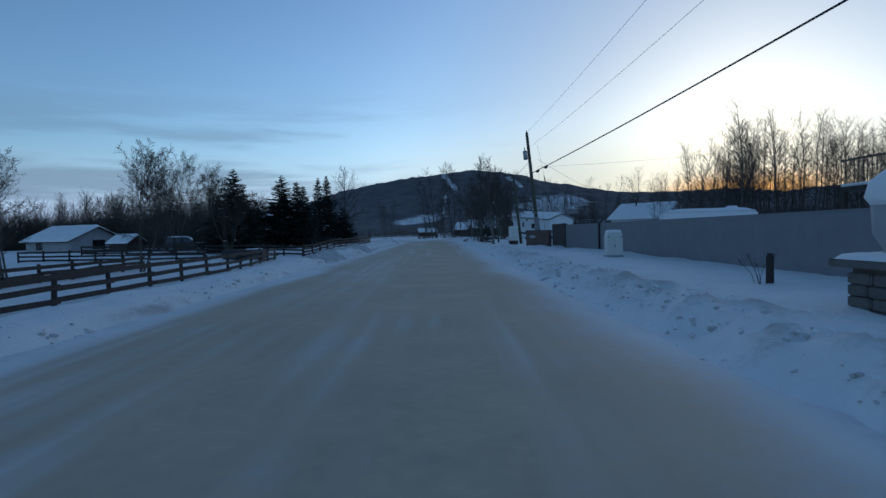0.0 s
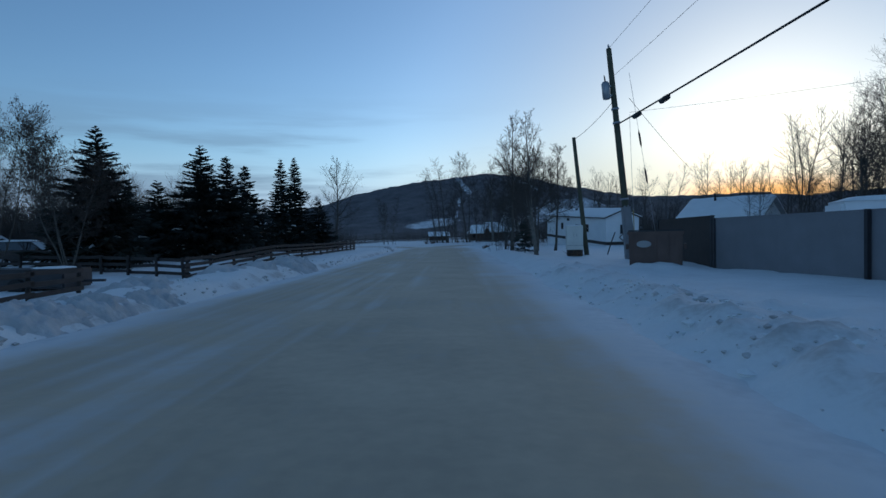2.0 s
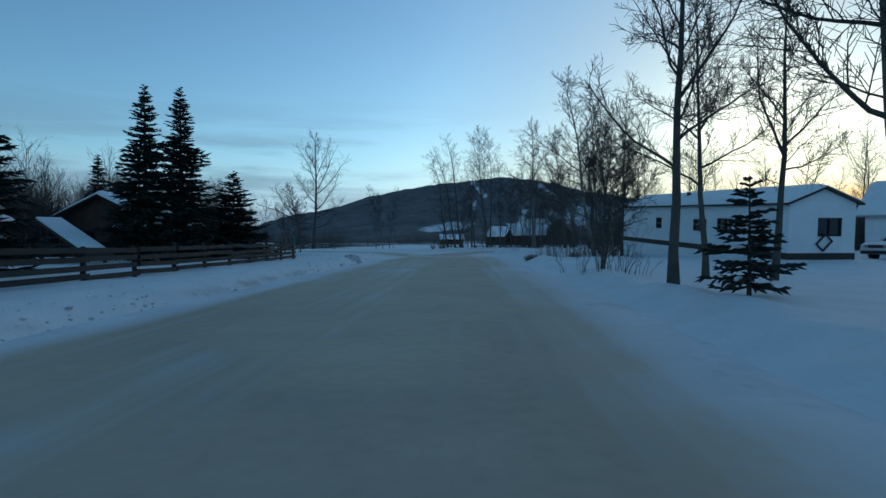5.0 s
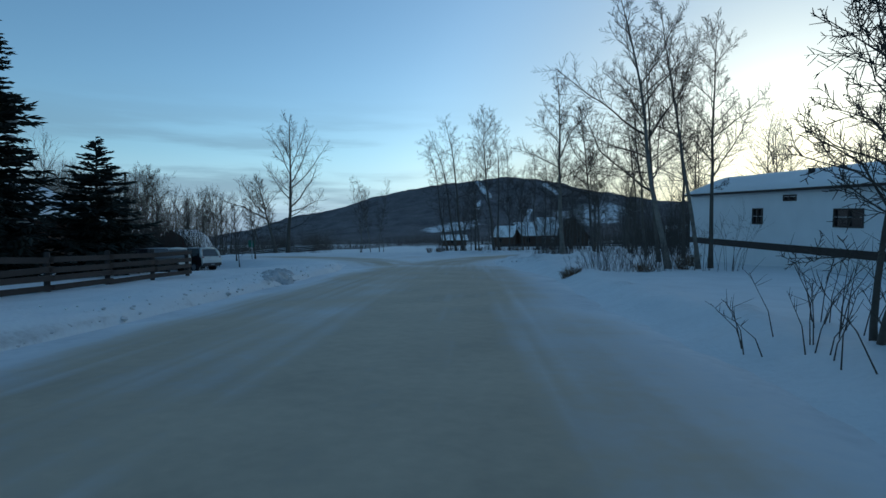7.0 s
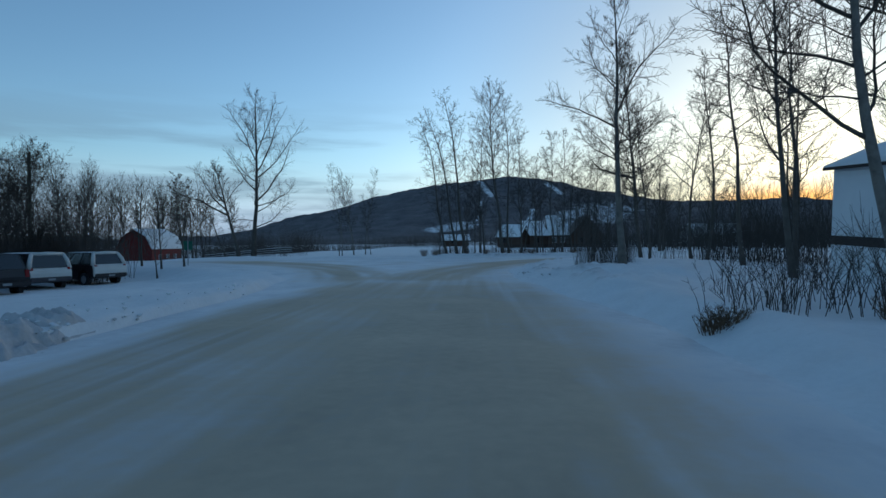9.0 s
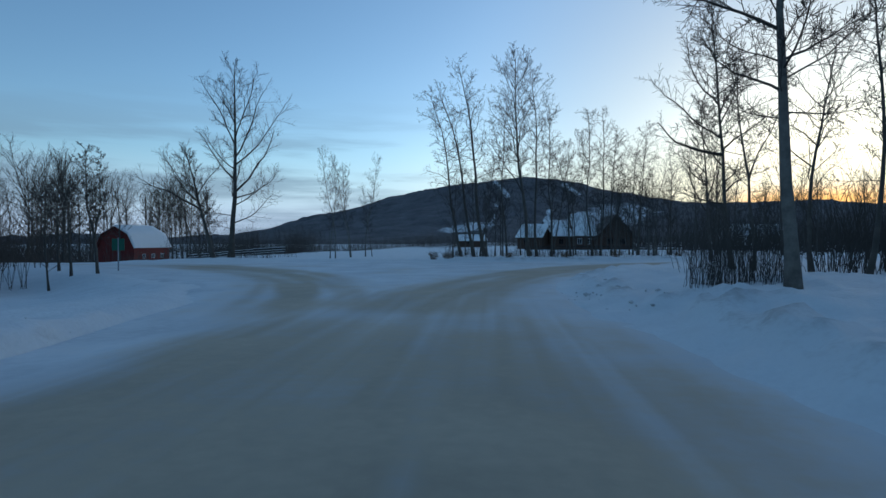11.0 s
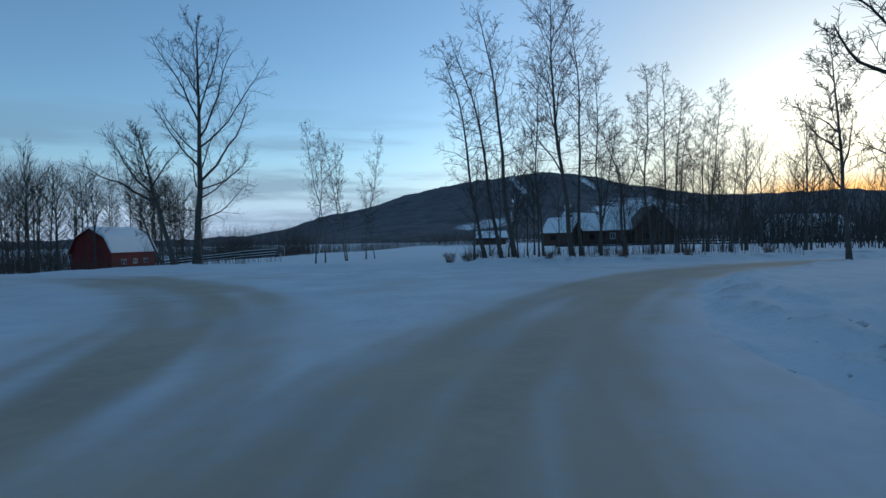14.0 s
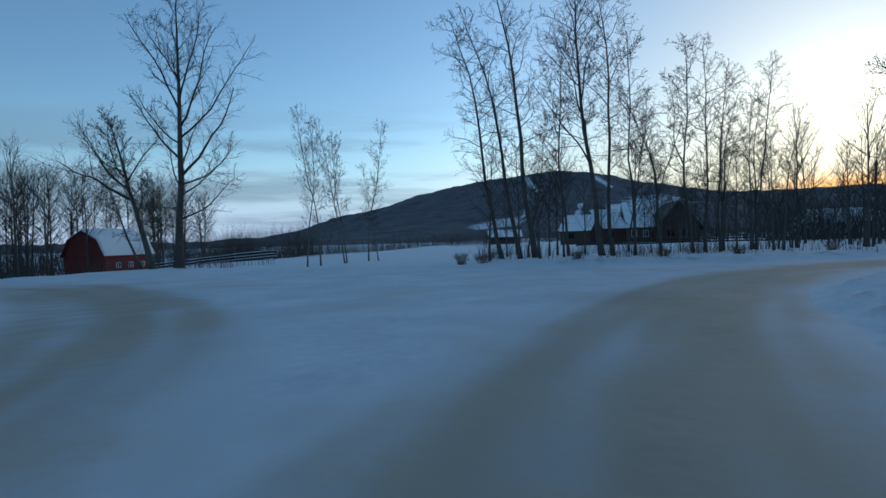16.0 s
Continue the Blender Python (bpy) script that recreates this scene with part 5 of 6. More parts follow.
for k, f in enumerate((0.035, 0.075)):
    c = Vector(HUB).lerp(Vector((12.2, -14.0, 8.3)), f) - Vector((0, 0, 4 * 0.35 * f * (1 - f) + 0.07))
    single("splice_case", Shape().tube([c - Vector((0, 0.36, 0)), c - Vector((0, 0.3, 0)), c + Vector((0, 0.3, 0)), c + Vector((0, 0.36, 0))], [0.03, 0.10, 0.10, 0.03], 10).mesh("splice_case", CABLE, True), "black splice case hanging on the thick cable", "splice case", group="splice cases")
for k, (dx, dy, top, low) in enumerate(((1.2, 3.2, 6.5, 0.2), (2.1, 2.4, 8.3, 0.2))):
    g = thing("guy_wire", "steel guy wire anchoring the pole in the snow", "guy wire", pose(P1[0] + dx * 1.0, P1[1] + dy, 0), "guy wires")
    top_v, low_v = Vector((-dx, -dy, top)), Vector((0, 0, low))
    part("wire", Shape().tube([low_v, top_v], [0.008, 0.008], 5).mesh("wire", GALV, True), g)
    if k == 0:
        part("guard", Shape().tube([low_v.lerp(top_v, 0.02), low_v.lerp(top_v, 0.36)], [0.022, 0.022], 8).mesh("guard", YELLOW, True), g, "yellow plastic guard")
    else:
        for f in (0.42, 0.62):
            part("insulator", Shape().tube([low_v.lerp(top_v, f), low_v.lerp(top_v, f + 0.02), low_v.lerp(top_v, f + 0.07), low_v.lerp(top_v, f + 0.09)], [0.01, 0.045, 0.045, 0.01], 8).mesh("insulator", DARKTRIM, True), g)
single("stake", Shape().tube([(0, 0, -0.3), (0.30, 0.1, 0.6), (0.56, 0.2, 1.2)], [0.034, 0.032, 0.03], 8).mesh("stake", DARKTRIM, True), "dark leaning stake in the snow", "stake", pose(8.3, 50.6, gz(8.3, 50.6)))
single("stub_post", Shape().tube([(0, 0, -0.4), (0.01, 0, 0.55), (0.02, 0.01, 0.62)], [0.085, 0.08, 0.05], 9).mesh("stub_post", FENCEWOOD, True), "short dark weathered wooden stub post in snow", "post", pose(7.3, 12.4, gz(7.3, 12.4)))
shrub(7.05, 12.3, 390, 0.75, "thin bare twigs beside the stub post", 7, 0.4)


# ---- cabinets and bin ----
def snow_cap(w, d, h, seed=1, over=0.02):
    """A rounded cushion of snow, w by d, centred, lying on z = 0."""
    sh, n = Shape(), 10
    rows = []
    for j in range(n + 1):
        for i in range(n + 1):
            u, v = i / n * 2 - 1, j / n * 2 - 1
            edge = (1 - abs(u) ** 5) * (1 - abs(v) ** 5)
            sh.v.append((u * (w / 2 + over), v * (d / 2 + over), h * edge ** 0.5 * (1 + 0.25 * noise.noise((u * 1.5 + seed, v * 1.5, seed))) - 0.004))
    for j in range(n):
        for i in range(n):
            a = j * (n + 1) + i
            sh.f.append((a, a + 1, a + n + 2, a + n + 1))
    k = len(sh.v)
    sh.v += [(-w / 2 - over, -d / 2 - over, -0.004), (w / 2 + over, -d / 2 - over, -0.004), (w / 2 + over, d / 2 + over, -0.004), (-w / 2 - over, d / 2 + over, -0.004)]
    sh.f.append((k + 3, k + 2, k + 1, k))
    return sh.mesh("snow_cap", SNOW, True)


ped = thing("utility_pedestal", "cream metal utility pedestal with a snow cap", "utility box", pose(7.6, 24.6, gz(7.7, 24.6), 0, 0, 0) @ Matrix.Diagonal((0.8, 0.85, 1, 1)))
part("body", Shape().prism([(-0.42, -0.3), (0.42, -0.3), (0.42, 0.95), (0.34, 1.08), (-0.34, 1.08), (-0.42, 0.95)], -0.32, 0.32).mesh("body", CABINET, bevel=0.02), ped)
part("base", Shape().box(-0.45, -0.35, -0.3, 0.45, 0.35, 0.08).mesh("base", GALV, bevel=0.01), ped)
part("door", Shape().box(-0.37, -0.335, 0.12, 0.37, -0.322, 0.92).mesh("door", CABINET, bevel=0.005), ped)
part("handle", Shape().box(-0.05, -0.36, 0.42, -0.02, -0.33, 0.56).mesh("handle", DARKPOST), ped, "dark latch")
for s in (-0.36, 0.36):
    part("vent", Shape().box(s - 0.04, -0.345, 0.86, s + 0.04, -0.33, 0.90).mesh("vent", DARKPOST), ped)
part("snow", snow_cap(0.74, 0.6, 0.12), ped, "rounded snow cap", m=pose(0, 0, 1.08))

cab = thing("equipment_cabinet", "large cream equipment cabinet on a low stand", "utility cabinet", pose(6.5, 49.82, gz(6.5, 49.82), 0, 0, -2) @ Matrix.Diagonal((0.96, 0.9, 0.97, 1)))
part("body", Shape().box(-0.42, -0.28, 0.36, 0.42, 0.28, 1.62).mesh("body", CABINET, bevel=0.02), cab)
for s in (-0.207, 0.207):
    d = part("door", Shape().box(s - 0.2, -0.298, 0.62, s + 0.2, -0.282, 1.57).mesh("door", CABINET, bevel=0.006), cab)
    k = s - (0.13 if s > 0 else -0.13)
    part("handle", Shape().box(k - 0.010, -0.315, 1.05, k + 0.010, -0.296, 1.22).mesh("handle", GALV), d, "grey latch")
part("seam", Shape().box(-0.424, -0.29, 0.575, 0.424, -0.283, 0.595).mesh("seam", GALV), cab)
part("plinth", Shape().box(-0.38, -0.24, -0.2, 0.40, 0.24, 0.355).mesh("plinth", DARKTRIM, bevel=0.01), cab)
part("snow", snow_cap(0.82, 0.55, 0.06, 3), cab, "thin snow layer", m=pose(0, 0, 1.62))
shrub(6.45, 49.45, 395, 0.36, "dry brown weeds at the foot of the cabinet", 60, 0.7, DRYGRASS, "grass_tuft")
single("snowy_lid", Shape().box(-0.35, -0.3, -0.1, 0.35, 0.3, 0.22).mesh("snowy_lid", GALV, bevel=0.03), "low grey utility lid half buried in snow", "utility lid", pose(12.5, 55.5, gz(12.5, 55.5)))

dump = thing("steel_bin", "brown painted steel waste bin standing in snow", "waste bin", pose(6.93, 39.4, gz(6.93, 39.4) - 0.05, 0, 0, -22) @ Matrix.Diagonal((0.86, 0.8, 1, 1)))
part("body", Shape().prism([(-0.92, 0.0), (0.92, 0.0), (0.95, 1.1), (-0.95, 1.1)], -0.6, 0.6).mesh("body", BROWNSTEEL, bevel=0.015), dump)
for k in range(5):
    part("rib", Shape().box(-0.86 + k * 0.42, -0.645, 0.05, -0.80 + k * 0.42, -0.604, 1.02).mesh("rib", BROWNSTEEL), dump)
part("rim", Shape().box(-0.99, -0.65, 1.02, 0.99, 0.65, 1.12).mesh("rim", BROWNSTEEL, bevel=0.015), dump)
for s in (-0.49, 0.49):
    part("lid", Shape().box(s - 0.47, -0.64, 1.124, s + 0.47, 0.64, 1.17).mesh("lid", DARKPOST, bevel=0.01), dump, "black plastic lid")
ov = Shape()
ov.v = [(-0.4 + 0.26 * math.cos(a), -0.668, 0.72 + 0.11 * math.sin(a)) for a in [2 * math.pi * k / 24 for k in range(24)]] + [(-0.4 + 0.26 * math.cos(a), -0.646, 0.72 + 0.11 * math.sin(a)) for a in [2 * math.pi * k / 24 for k in range(24)]]
ov.f = [tuple(range(24)), tuple(range(47, 23, -1))] + [(k, 24 + k, 24 + (k + 1) % 24, (k + 1) % 24) for k in range(24)]
part("badge", ov.mesh("badge", GREYWALL), dump, "pale oval badge plate")
for s in (-1.02, 1.02):
    part("lift_pocket", Shape().box(s - 0.05, -0.4, 0.55, s + 0.05, 0.4, 0.72).mesh("lift_pocket", BROWNSTEEL, bevel=0.01), dump)

# ---- sign posts at the junction ----
sg = thing("street_sign", "green street-name blade on a thin steel post", "road sign", pose(-18.0, 104.0, gz(-18.0, 104.0), 0, 0, 20))
part("post", Shape().tube([(0, 0, -0.3), (0, 0, 1.66)], [0.03, 0.03], 8).mesh("post", GALV, True), sg)
part("blade", Shape().box(-0.27, -0.012, 1.05, 0.27, 0.012, 1.62).mesh("blade", SIGNGREEN, bevel=0.004), sg)
part("bolt", Shape().tube([(0, -0.02, 1.35), (0, -0.034, 1.35)], [0.02, 0.02], 8).mesh("bolt", GALV), sg)


# ---- buildings ----
def pierced(sh, length, height, thick, openings, m):
    """A wall along x from 0 to length, on z = 0, with holes (x0, z0, x1, z1) right through it, as one shell."""
    xs = sorted({0, length, *[o[0] for o in openings], *[o[2] for o in openings]})
    zs = sorted({0, height, *[o[1] for o in openings], *[o[3] for o in openings]})
    index = {}

    def at(i, j, k):
        if (i, j, k) not in index:
            index[i, j, k] = len(sh.v)
            sh.v.append(tuple(m @ Vector((xs[i], thick * k, zs[j]))))
        return index[i, j, k]
    solid = {}
    for i in range(len(xs) - 1):
        for j in range(len(zs) - 1):
            cx, cz = (xs[i] + xs[i + 1]) / 2, (zs[j] + zs[j + 1]) / 2
            solid[i, j] = not any(o[0] < cx < o[2] and o[1] < cz < o[3] for o in openings)
    for (i, j), full in solid.items():
        if not full:
            continue
        sh.f.append((at(i, j, 0), at(i + 1, j, 0), at(i + 1, j + 1, 0), at(i, j + 1, 0)))
        sh.f.append((at(i, j + 1, 1), at(i + 1, j + 1, 1), at(i + 1, j, 1), at(i, j, 1)))
        for di, dj, a, b in ((-1, 0, (0, 0), (0, 1)), (1, 0, (1, 1), (1, 0)), (0, -1, (1, 0), (0, 0)), (0, 1, (0, 1), (1, 1))):
            if not solid.get((i + di, j + dj), False):
                p, q = (i + a[0], j + a[1]), (i + b[0], j + b[1])
                sh.f.append((at(*p, 0), at(*p, 1), at(*q, 1), at(*q, 0)))


def house(name, label, m, L, W, eave, ridge, wall_mat, trim_mat, openings, snow=0.2, over=0.35, skirt=None, gambrel=False, boards=0, category="house", chimney=None, door=None):
    """Ridge along x. openings: side name to a list of (x0, z0, x1, z1)."""
    ob = thing(name, label, category, m)
    t = 0.14
    sides = {"front": pose(0, 0, 0), "back": pose(L, W, 0, 0, 0, 180), "left": pose(0, W - t, 0, 0, 0, -90), "right": pose(L, t, 0, 0, 0, 90)}
    lengths = {"front": L, "back": L, "left": W - 2 * t, "right": W - 2 * t}
    for side, sm in sides.items():
        sh = Shape()
        pierced(sh, lengths[side], eave, t, openings.get(side, []), sm)
        if side in ("left", "right"):
            w = lengths[side]
            out = [(0, eave + 0.002), (w, eave + 0.002), (w / 2, ridge - 0.06)]
            if gambrel:
                out = [(0, eave + 0.002), (w, eave + 0.002), (w * 0.86, eave + (ridge - eave) * 0.62), (w / 2, ridge - 0.06), (w * 0.14, eave + (ridge - eave) * 0.62)]
            part("gable", Shape().prism(out, 0, t, sm).mesh("gable", wall_mat), ob)
        wall = part("wall", sh.mesh("wall", wall_mat), ob)
        for x0, z0, x1, z1 in openings.get(side, []):
            win = part("window", Shape().box(x0 + 0.04, 0.05, z0 + 0.04, x1 - 0.04, 0.07, z1 - 0.04).mesh("window", GLASS), wall, "dark window pane", m=sm)
            fr = Shape()
            for bx in ((x0, z0, x0 + 0.05, z1), (x1 - 0.05, z0, x1, z1), (x0 + 0.05, z0, x1 - 0.05, z0 + 0.05), (x0 + 0.05, z1 - 0.05, x1 - 0.05, z1), ((x0 + x1) / 2 - 0.02, z0 + 0.05, (x0 + x1) / 2 + 0.02, z1 - 0.05)):
                fr.box(bx[0], -0.025, bx[1], bx[2], 0.045, bx[3])
            part("window_frame", fr.mesh("window_frame", trim_mat if gambrel is False else WHITEPAINT), wall, m=sm)
    mid = W / 2
    if gambrel:
        prof = [(-over * 0.6, eave - 0.12), (W * 0.14, eave + (ridge - eave) * 0.62), (mid, ridge), (W * 0.86, eave + (ridge - eave) * 0.62), (W + over * 0.6, eave - 0.12)]
    else:
        slope = (ridge - eave) / mid
        prof = [(-over, eave - over * slope), (mid, ridge), (W + over, eave - over * slope)]
    turn = Matrix(((0, 1, 0, 0), (1, 0, 0, 0), (0, 0, 1, 0), (0, 0, 0, 1)))
    down = [(x, z - 0.10) for x, z in reversed(prof)]
    part("roof", Shape().prism(prof + down, -over, L + over, turn).mesh("roof", trim_mat), ob)
    sn = Shape()
    n, cols = 24, []
    prof2 = []
    for (a, b), (c, d) in zip(prof, prof[1:]):
        prof2 += [(a + (c - a) * k / 5, b + (d - b) * k / 5) for k in range(5)]
    prof2.append(prof[-1])
    for i in range(n + 1):
        x = -over + 0.03 + (L + 2 * over - 0.06) * i / n
        for j, (y, z) in enumerate(prof2):
            e = min(1, i / 1.0, (n - i) / 1.0) * min(1, j / 1.0, (len(prof2) - 1 - j) / 1.0)
            sn.v.append((x, y, z + 0.006 + snow * (0.35 + 0.65 * e) * (1 + 0.25 * noise.noise((x * 0.5, y * 0.5, L)))))
    w = len(prof2)
    k0 = len(sn.v)
    for i in range(n + 1):
        x = -over + 0.03 + (L + 2 * over - 0.06) * i / n
        sn.v += [(x, y, z + 0.004) for y, z in prof2]
    for i in range(n):
        for j in range(w - 1):
            a = i * w + j
            sn.f.append((a, a + w, a + w + 1, a + 1))
        for j in (0, w - 1):
            a = i * w + j
            sn.f.append((a, a + w, k0 + a + w, k0 + a))
    for i in (0, n):
        for j in range(w - 1):
            a = i * w + j
            sn.f.append((a, a + 1, k0 + a + 1, k0 + a))
    if snow:
        part("roof_snow", sn.mesh("roof_snow", SNOW, True), ob, "thick snow on the roof")
    if skirt:
        z0, z1, sm = skirt
        part("skirting", Shape().box(-0.02, -0.02, z0, L + 0.02, -0.003, z1).box(-0.02, W + 0.003, z0, L + 0.02, W + 0.02, z1).box(-0.02, -0.003, z0, -0.003, W + 0.003, z1).box(L + 0.003, -0.003, z0, L + 0.02, W + 0.003, z1).mesh("skirting", sm), ob, "dark band round the foot of the wall")
    if boards:
        for k in range(1, boards):
            z = eave * k / boards
            part("siding_lap", Shape().box(0, -0.014, z - 0.012, L, -0.002, z).mesh("siding_lap", wall_mat), ob)
    if chimney:
        cx, cy, ch, cm = chimney
        part("chimney", Shape().tube([(cx, cy, ridge - 0.8), (cx, cy, ridge + ch - 0.05), (cx, cy, ridge + ch)], [0.12, 0.12, 0.16], 10).mesh("chimney", cm, True), ob)
    if door:
        x0, x1, h = door
        dr = part("door", Shape().box(x0, -0.035, 0.02, x1, -0.004, h).mesh("door", trim_mat, bevel=0.006), ob)
        part("handle", Shape().tube([(x0 + 0.1, -0.04, 1.0), (x0 + 0.1, -0.08, 1.0)], [0.025, 0.025], 8).mesh("handle", GALV), dr)
    return ob


def frame_at(x0, y0, x1, y1, z):
    """Local x runs from the first place to the second; y to its left."""
    return pose(x0, y0, z, 0, 0, math.degrees(math.atan2(y1 - y0, x1 - x0)))


# white mobile home: its long side along the street
home = house("mobile_home", "long white single-storey mobile home with a snowy roof", pose(11.57, 88.71, 0.25, 0, 2.9, -82.1), 17.3, 3.1, 3.52, 4.15, WHITEPAINT, DARKTRIM,
             {"front": [(5.1, 2.0, 5.8, 2.68), (7.0, 2.95, 7.75, 3.2), (9.6, 1.98, 10.9, 2.64), (11.95, 1.96, 13.2, 2.7)], "right": [(1.2, 1.97, 2.3, 2.78)]},
             0.13, 0.22, (0.95, 1.24, DARKTRIM), boards=9, chimney=(7.2, 1.0, 0.1, DARKPOST))
sash = pose(17.3, 1.62, 1.70, 0, -18, 90) @ pose(0, 0, 0, 0, -28, 0)
part("hatch_frame", Shape().box(-0.32, -0.10, -0.24, -0.27, -0.03, 0.24).box(0.27, -0.10, -0.24, 0.32, -0.03, 0.24).box(-0.27, -0.10, 0.19, 0.27, -0.03, 0.24).box(-0.27, -0.10, -0.24, 0.27, -0.03, -0.19).mesh("hatch_frame", DARKTRIM), home, "dark tilted frame below the end window", m=sash)
# white house beyond, with the vehicles in front
house("white_house", "white bungalow with a snow-covered roof beyond the pole", frame_at(25.6, 83.8, 30.6, 78.6, 0.0), 8.0, 7.0, 3.0, 4.9, WHITEPAINT, GREYWALL,
      {"front": [(4.2, 0.9, 5.3, 2.0), (1.2, 1.1, 2.2, 2.0)], "right": [(2.5, 1.1, 4.0, 2.1)]}, 0.28, 0.5, boards=8, chimney=(2.6, 2.8, 0.7, DARKPOST))
# far house at the foot of the hill, dark timber with a steep roof
house("timber_house", "dark timber house with a steep gable facing the field", frame_at(24.5, 178.6, 24.5, 187.0, 0.0), 8.4, 6.1, 2.5, 6.1, LOGWOOD, DARKTRIM, {"left": [(1.4, 0.9, 2.4, 1.9), (3.6, 0.9, 4.6, 1.9)]}, 0, 0.6)
house("far_house", "log house with pale window frames under a steep snowy roof", pose(14.6, 180.2, 0.0), 3.7, 7.5, 2.7, 6.2, LOGWOOD, WHITEPAINT, {"front": [(0.5, 0.9, 1.3, 1.9), (2.2, 0.9, 3.0, 1.9)]}, 0.22, 0.3)
house("far_house", "dark house with a deep snow-covered roof", pose(10.6, 178.0, 0.0, 0, 0, 34), 4.6, 5.0, 2.6, 5.0, LOGWOOD, DARKTRIM, {"front": [(1.3, 0.9, 2.3, 1.8)]}, 0.25, 0.35)
house("far_house", "low dark house with snow on its roof", pose(4.4, 178.5, 0.0, 0, 0, -28), 4.6, 5.2, 2.3, 4.3, LOGWOOD, DARKTRIM, {"front": [(1.2, 0.9, 2.2, 1.7)]}, 0.22, 0.35)
house("far_house", "far low house with a snow-covered roof", pose(-8.0, 214.0, 0.0, 0, 0, 6), 6.5, 6.0, 1.7, 3.0, LOGWOOD, DARKTRIM, {"front": [(2, 0.8, 3.4, 1.5)]}, 0.1, 0.5)
house("far_house", "far low white house under bare trees", pose(46.0, 188.0, 0.0, 0, 0, 12), 11.0, 7.0, 2.6, 4.4, WHITEPAINT, DARKTRIM, {"front": [(2, 1, 3.4, 2.2), (7, 1, 8.4, 2.2)]}, 0.3, 0.5)
# left yards
house("grey_house", "pale grey house with a snow-covered gable roof", frame_at(-50.5, 68.4, -43.0, 65.1, -0.5), 8.2, 6.6, 2.1, 3.6, GREYWALL, DARKTRIM, {"front": [(2, 0.9, 3.2, 1.9)], "right": [(2.6, 0.9, 4.2, 2.0)]}, 0.25, 0.5, boards=7)
house("shed", "small brown shed with a snow-covered roof", frame_at(-36.6, 62.0, -34.2, 61.3, -0.5), 2.5, 2.4, 1.7, 2.4, LOGWOOD, DARKTRIM, {}, 0.2, 0.3, category="shed", door=(1.2, 2.1, 1.65))
house("log_house", "dark brown log house with a snowy gable roof behind spruces", frame_at(-22.9, 85.7, -22.9, 94.0, 0.0), 6.0, 6.6, 3.0, 4.6, LOGWOOD, DARKTRIM, {"left": [(1.2, 0.9, 2.6, 2.0), (4.2, 0.9, 5.2, 2.0)], "right": [(2.2, 1.0, 3.4, 2.0)]}, 0.25, 0.7, boards=11)
house("cabin", "brown cabin with a snowy gable roof in the yard", frame_at(-25.0, 70.5, -25.0, 76.0, 0.0), 5.5, 5.0, 2.4, 3.5, LOGWOOD, DARKTRIM, {"left": [(1.6, 0.9, 2.8, 1.8)]}, 0.2, 0.5, boards=9)
# sloping lean-to roof on posts in front of the log house
lean = thing("lean_to", "sloping snow-covered lean-to roof on dark posts", "shelter", frame_at(-20.6, 72.4, -16.4, 69.8, 0.0))
part("roof", Shape().prism([(-0.2, 2.25), (4.94, 0.62), (4.94, 0.72), (-0.2, 2.35)], 0, 1.2).mesh("roof", DARKTRIM), lean)
part("snow", Shape().prism([(-0.18, 2.354), (4.92, 0.726), (4.86, 0.82), (-0.1, 2.44)], 0.04, 1.16).mesh("snow", SNOW, bevel=0.05), lean, "smooth snow lying on the roof")
for x, h in ((0.3, 2.08), (2.4, 1.42), (4.5, 0.74)):
    for y in (0.15, 1.05):
        part("post", Shape().box(x - 0.06, y - 0.06, -0.1, x + 0.06, y + 0.06, h).mesh("post", DARKTRIM), lean)
# low covered trailer by the drive
trailer = thing("trailer", "low dark covered trailer with snow on top", "trailer", pose(-15.2, 38.9, gz(-14, 39.5)))
part("body", Shape().box(0, 0, 0.05, 2.8, 1.5, 0.70).mesh("body", DARKPOST, bevel=0.05), trailer)
part("snow", snow_cap(1.0, 0.9, 0.06, 6), trailer, "snow lying on the cover", m=pose(2.0, 0.75, 0.70))
part("tow_bar", Shape().box(2.8, 0.68, 0.22, 3.7, 0.82, 0.30).mesh("tow_bar", DARKPOST), trailer)
for y in (-0.09, 1.59):
    part("wheel", Shape().tube([(1.3, y - 0.08, 0.14), (1.3, y + 0.08, 0.14)], [0.25, 0.25], 16).mesh("wheel", RUBBER), trailer)
# barn
barn = house("barn", "red gambrel barn with a snow-covered roof", frame_at(-45.7, 146.7, -45.2, 153.8, -1.95), 7.0, 5.2, 2.65, 5.35, BARNRED, BARNRED,
             {"front": [(1.5, 1.15, 2.2, 1.75), (3.3, 1.15, 4.0, 1.75), (5.1, 1.15, 5.8, 1.75)]}, 0.22, 0.35, gambrel=True, category="barn")
for k in range(9):
    part("board", Shape().box(0.3 + 0.75 * k, -0.02, 0.0, 0.33 + 0.75 * k, -0.003, 1.0).mesh("board", BARNRED), barn)

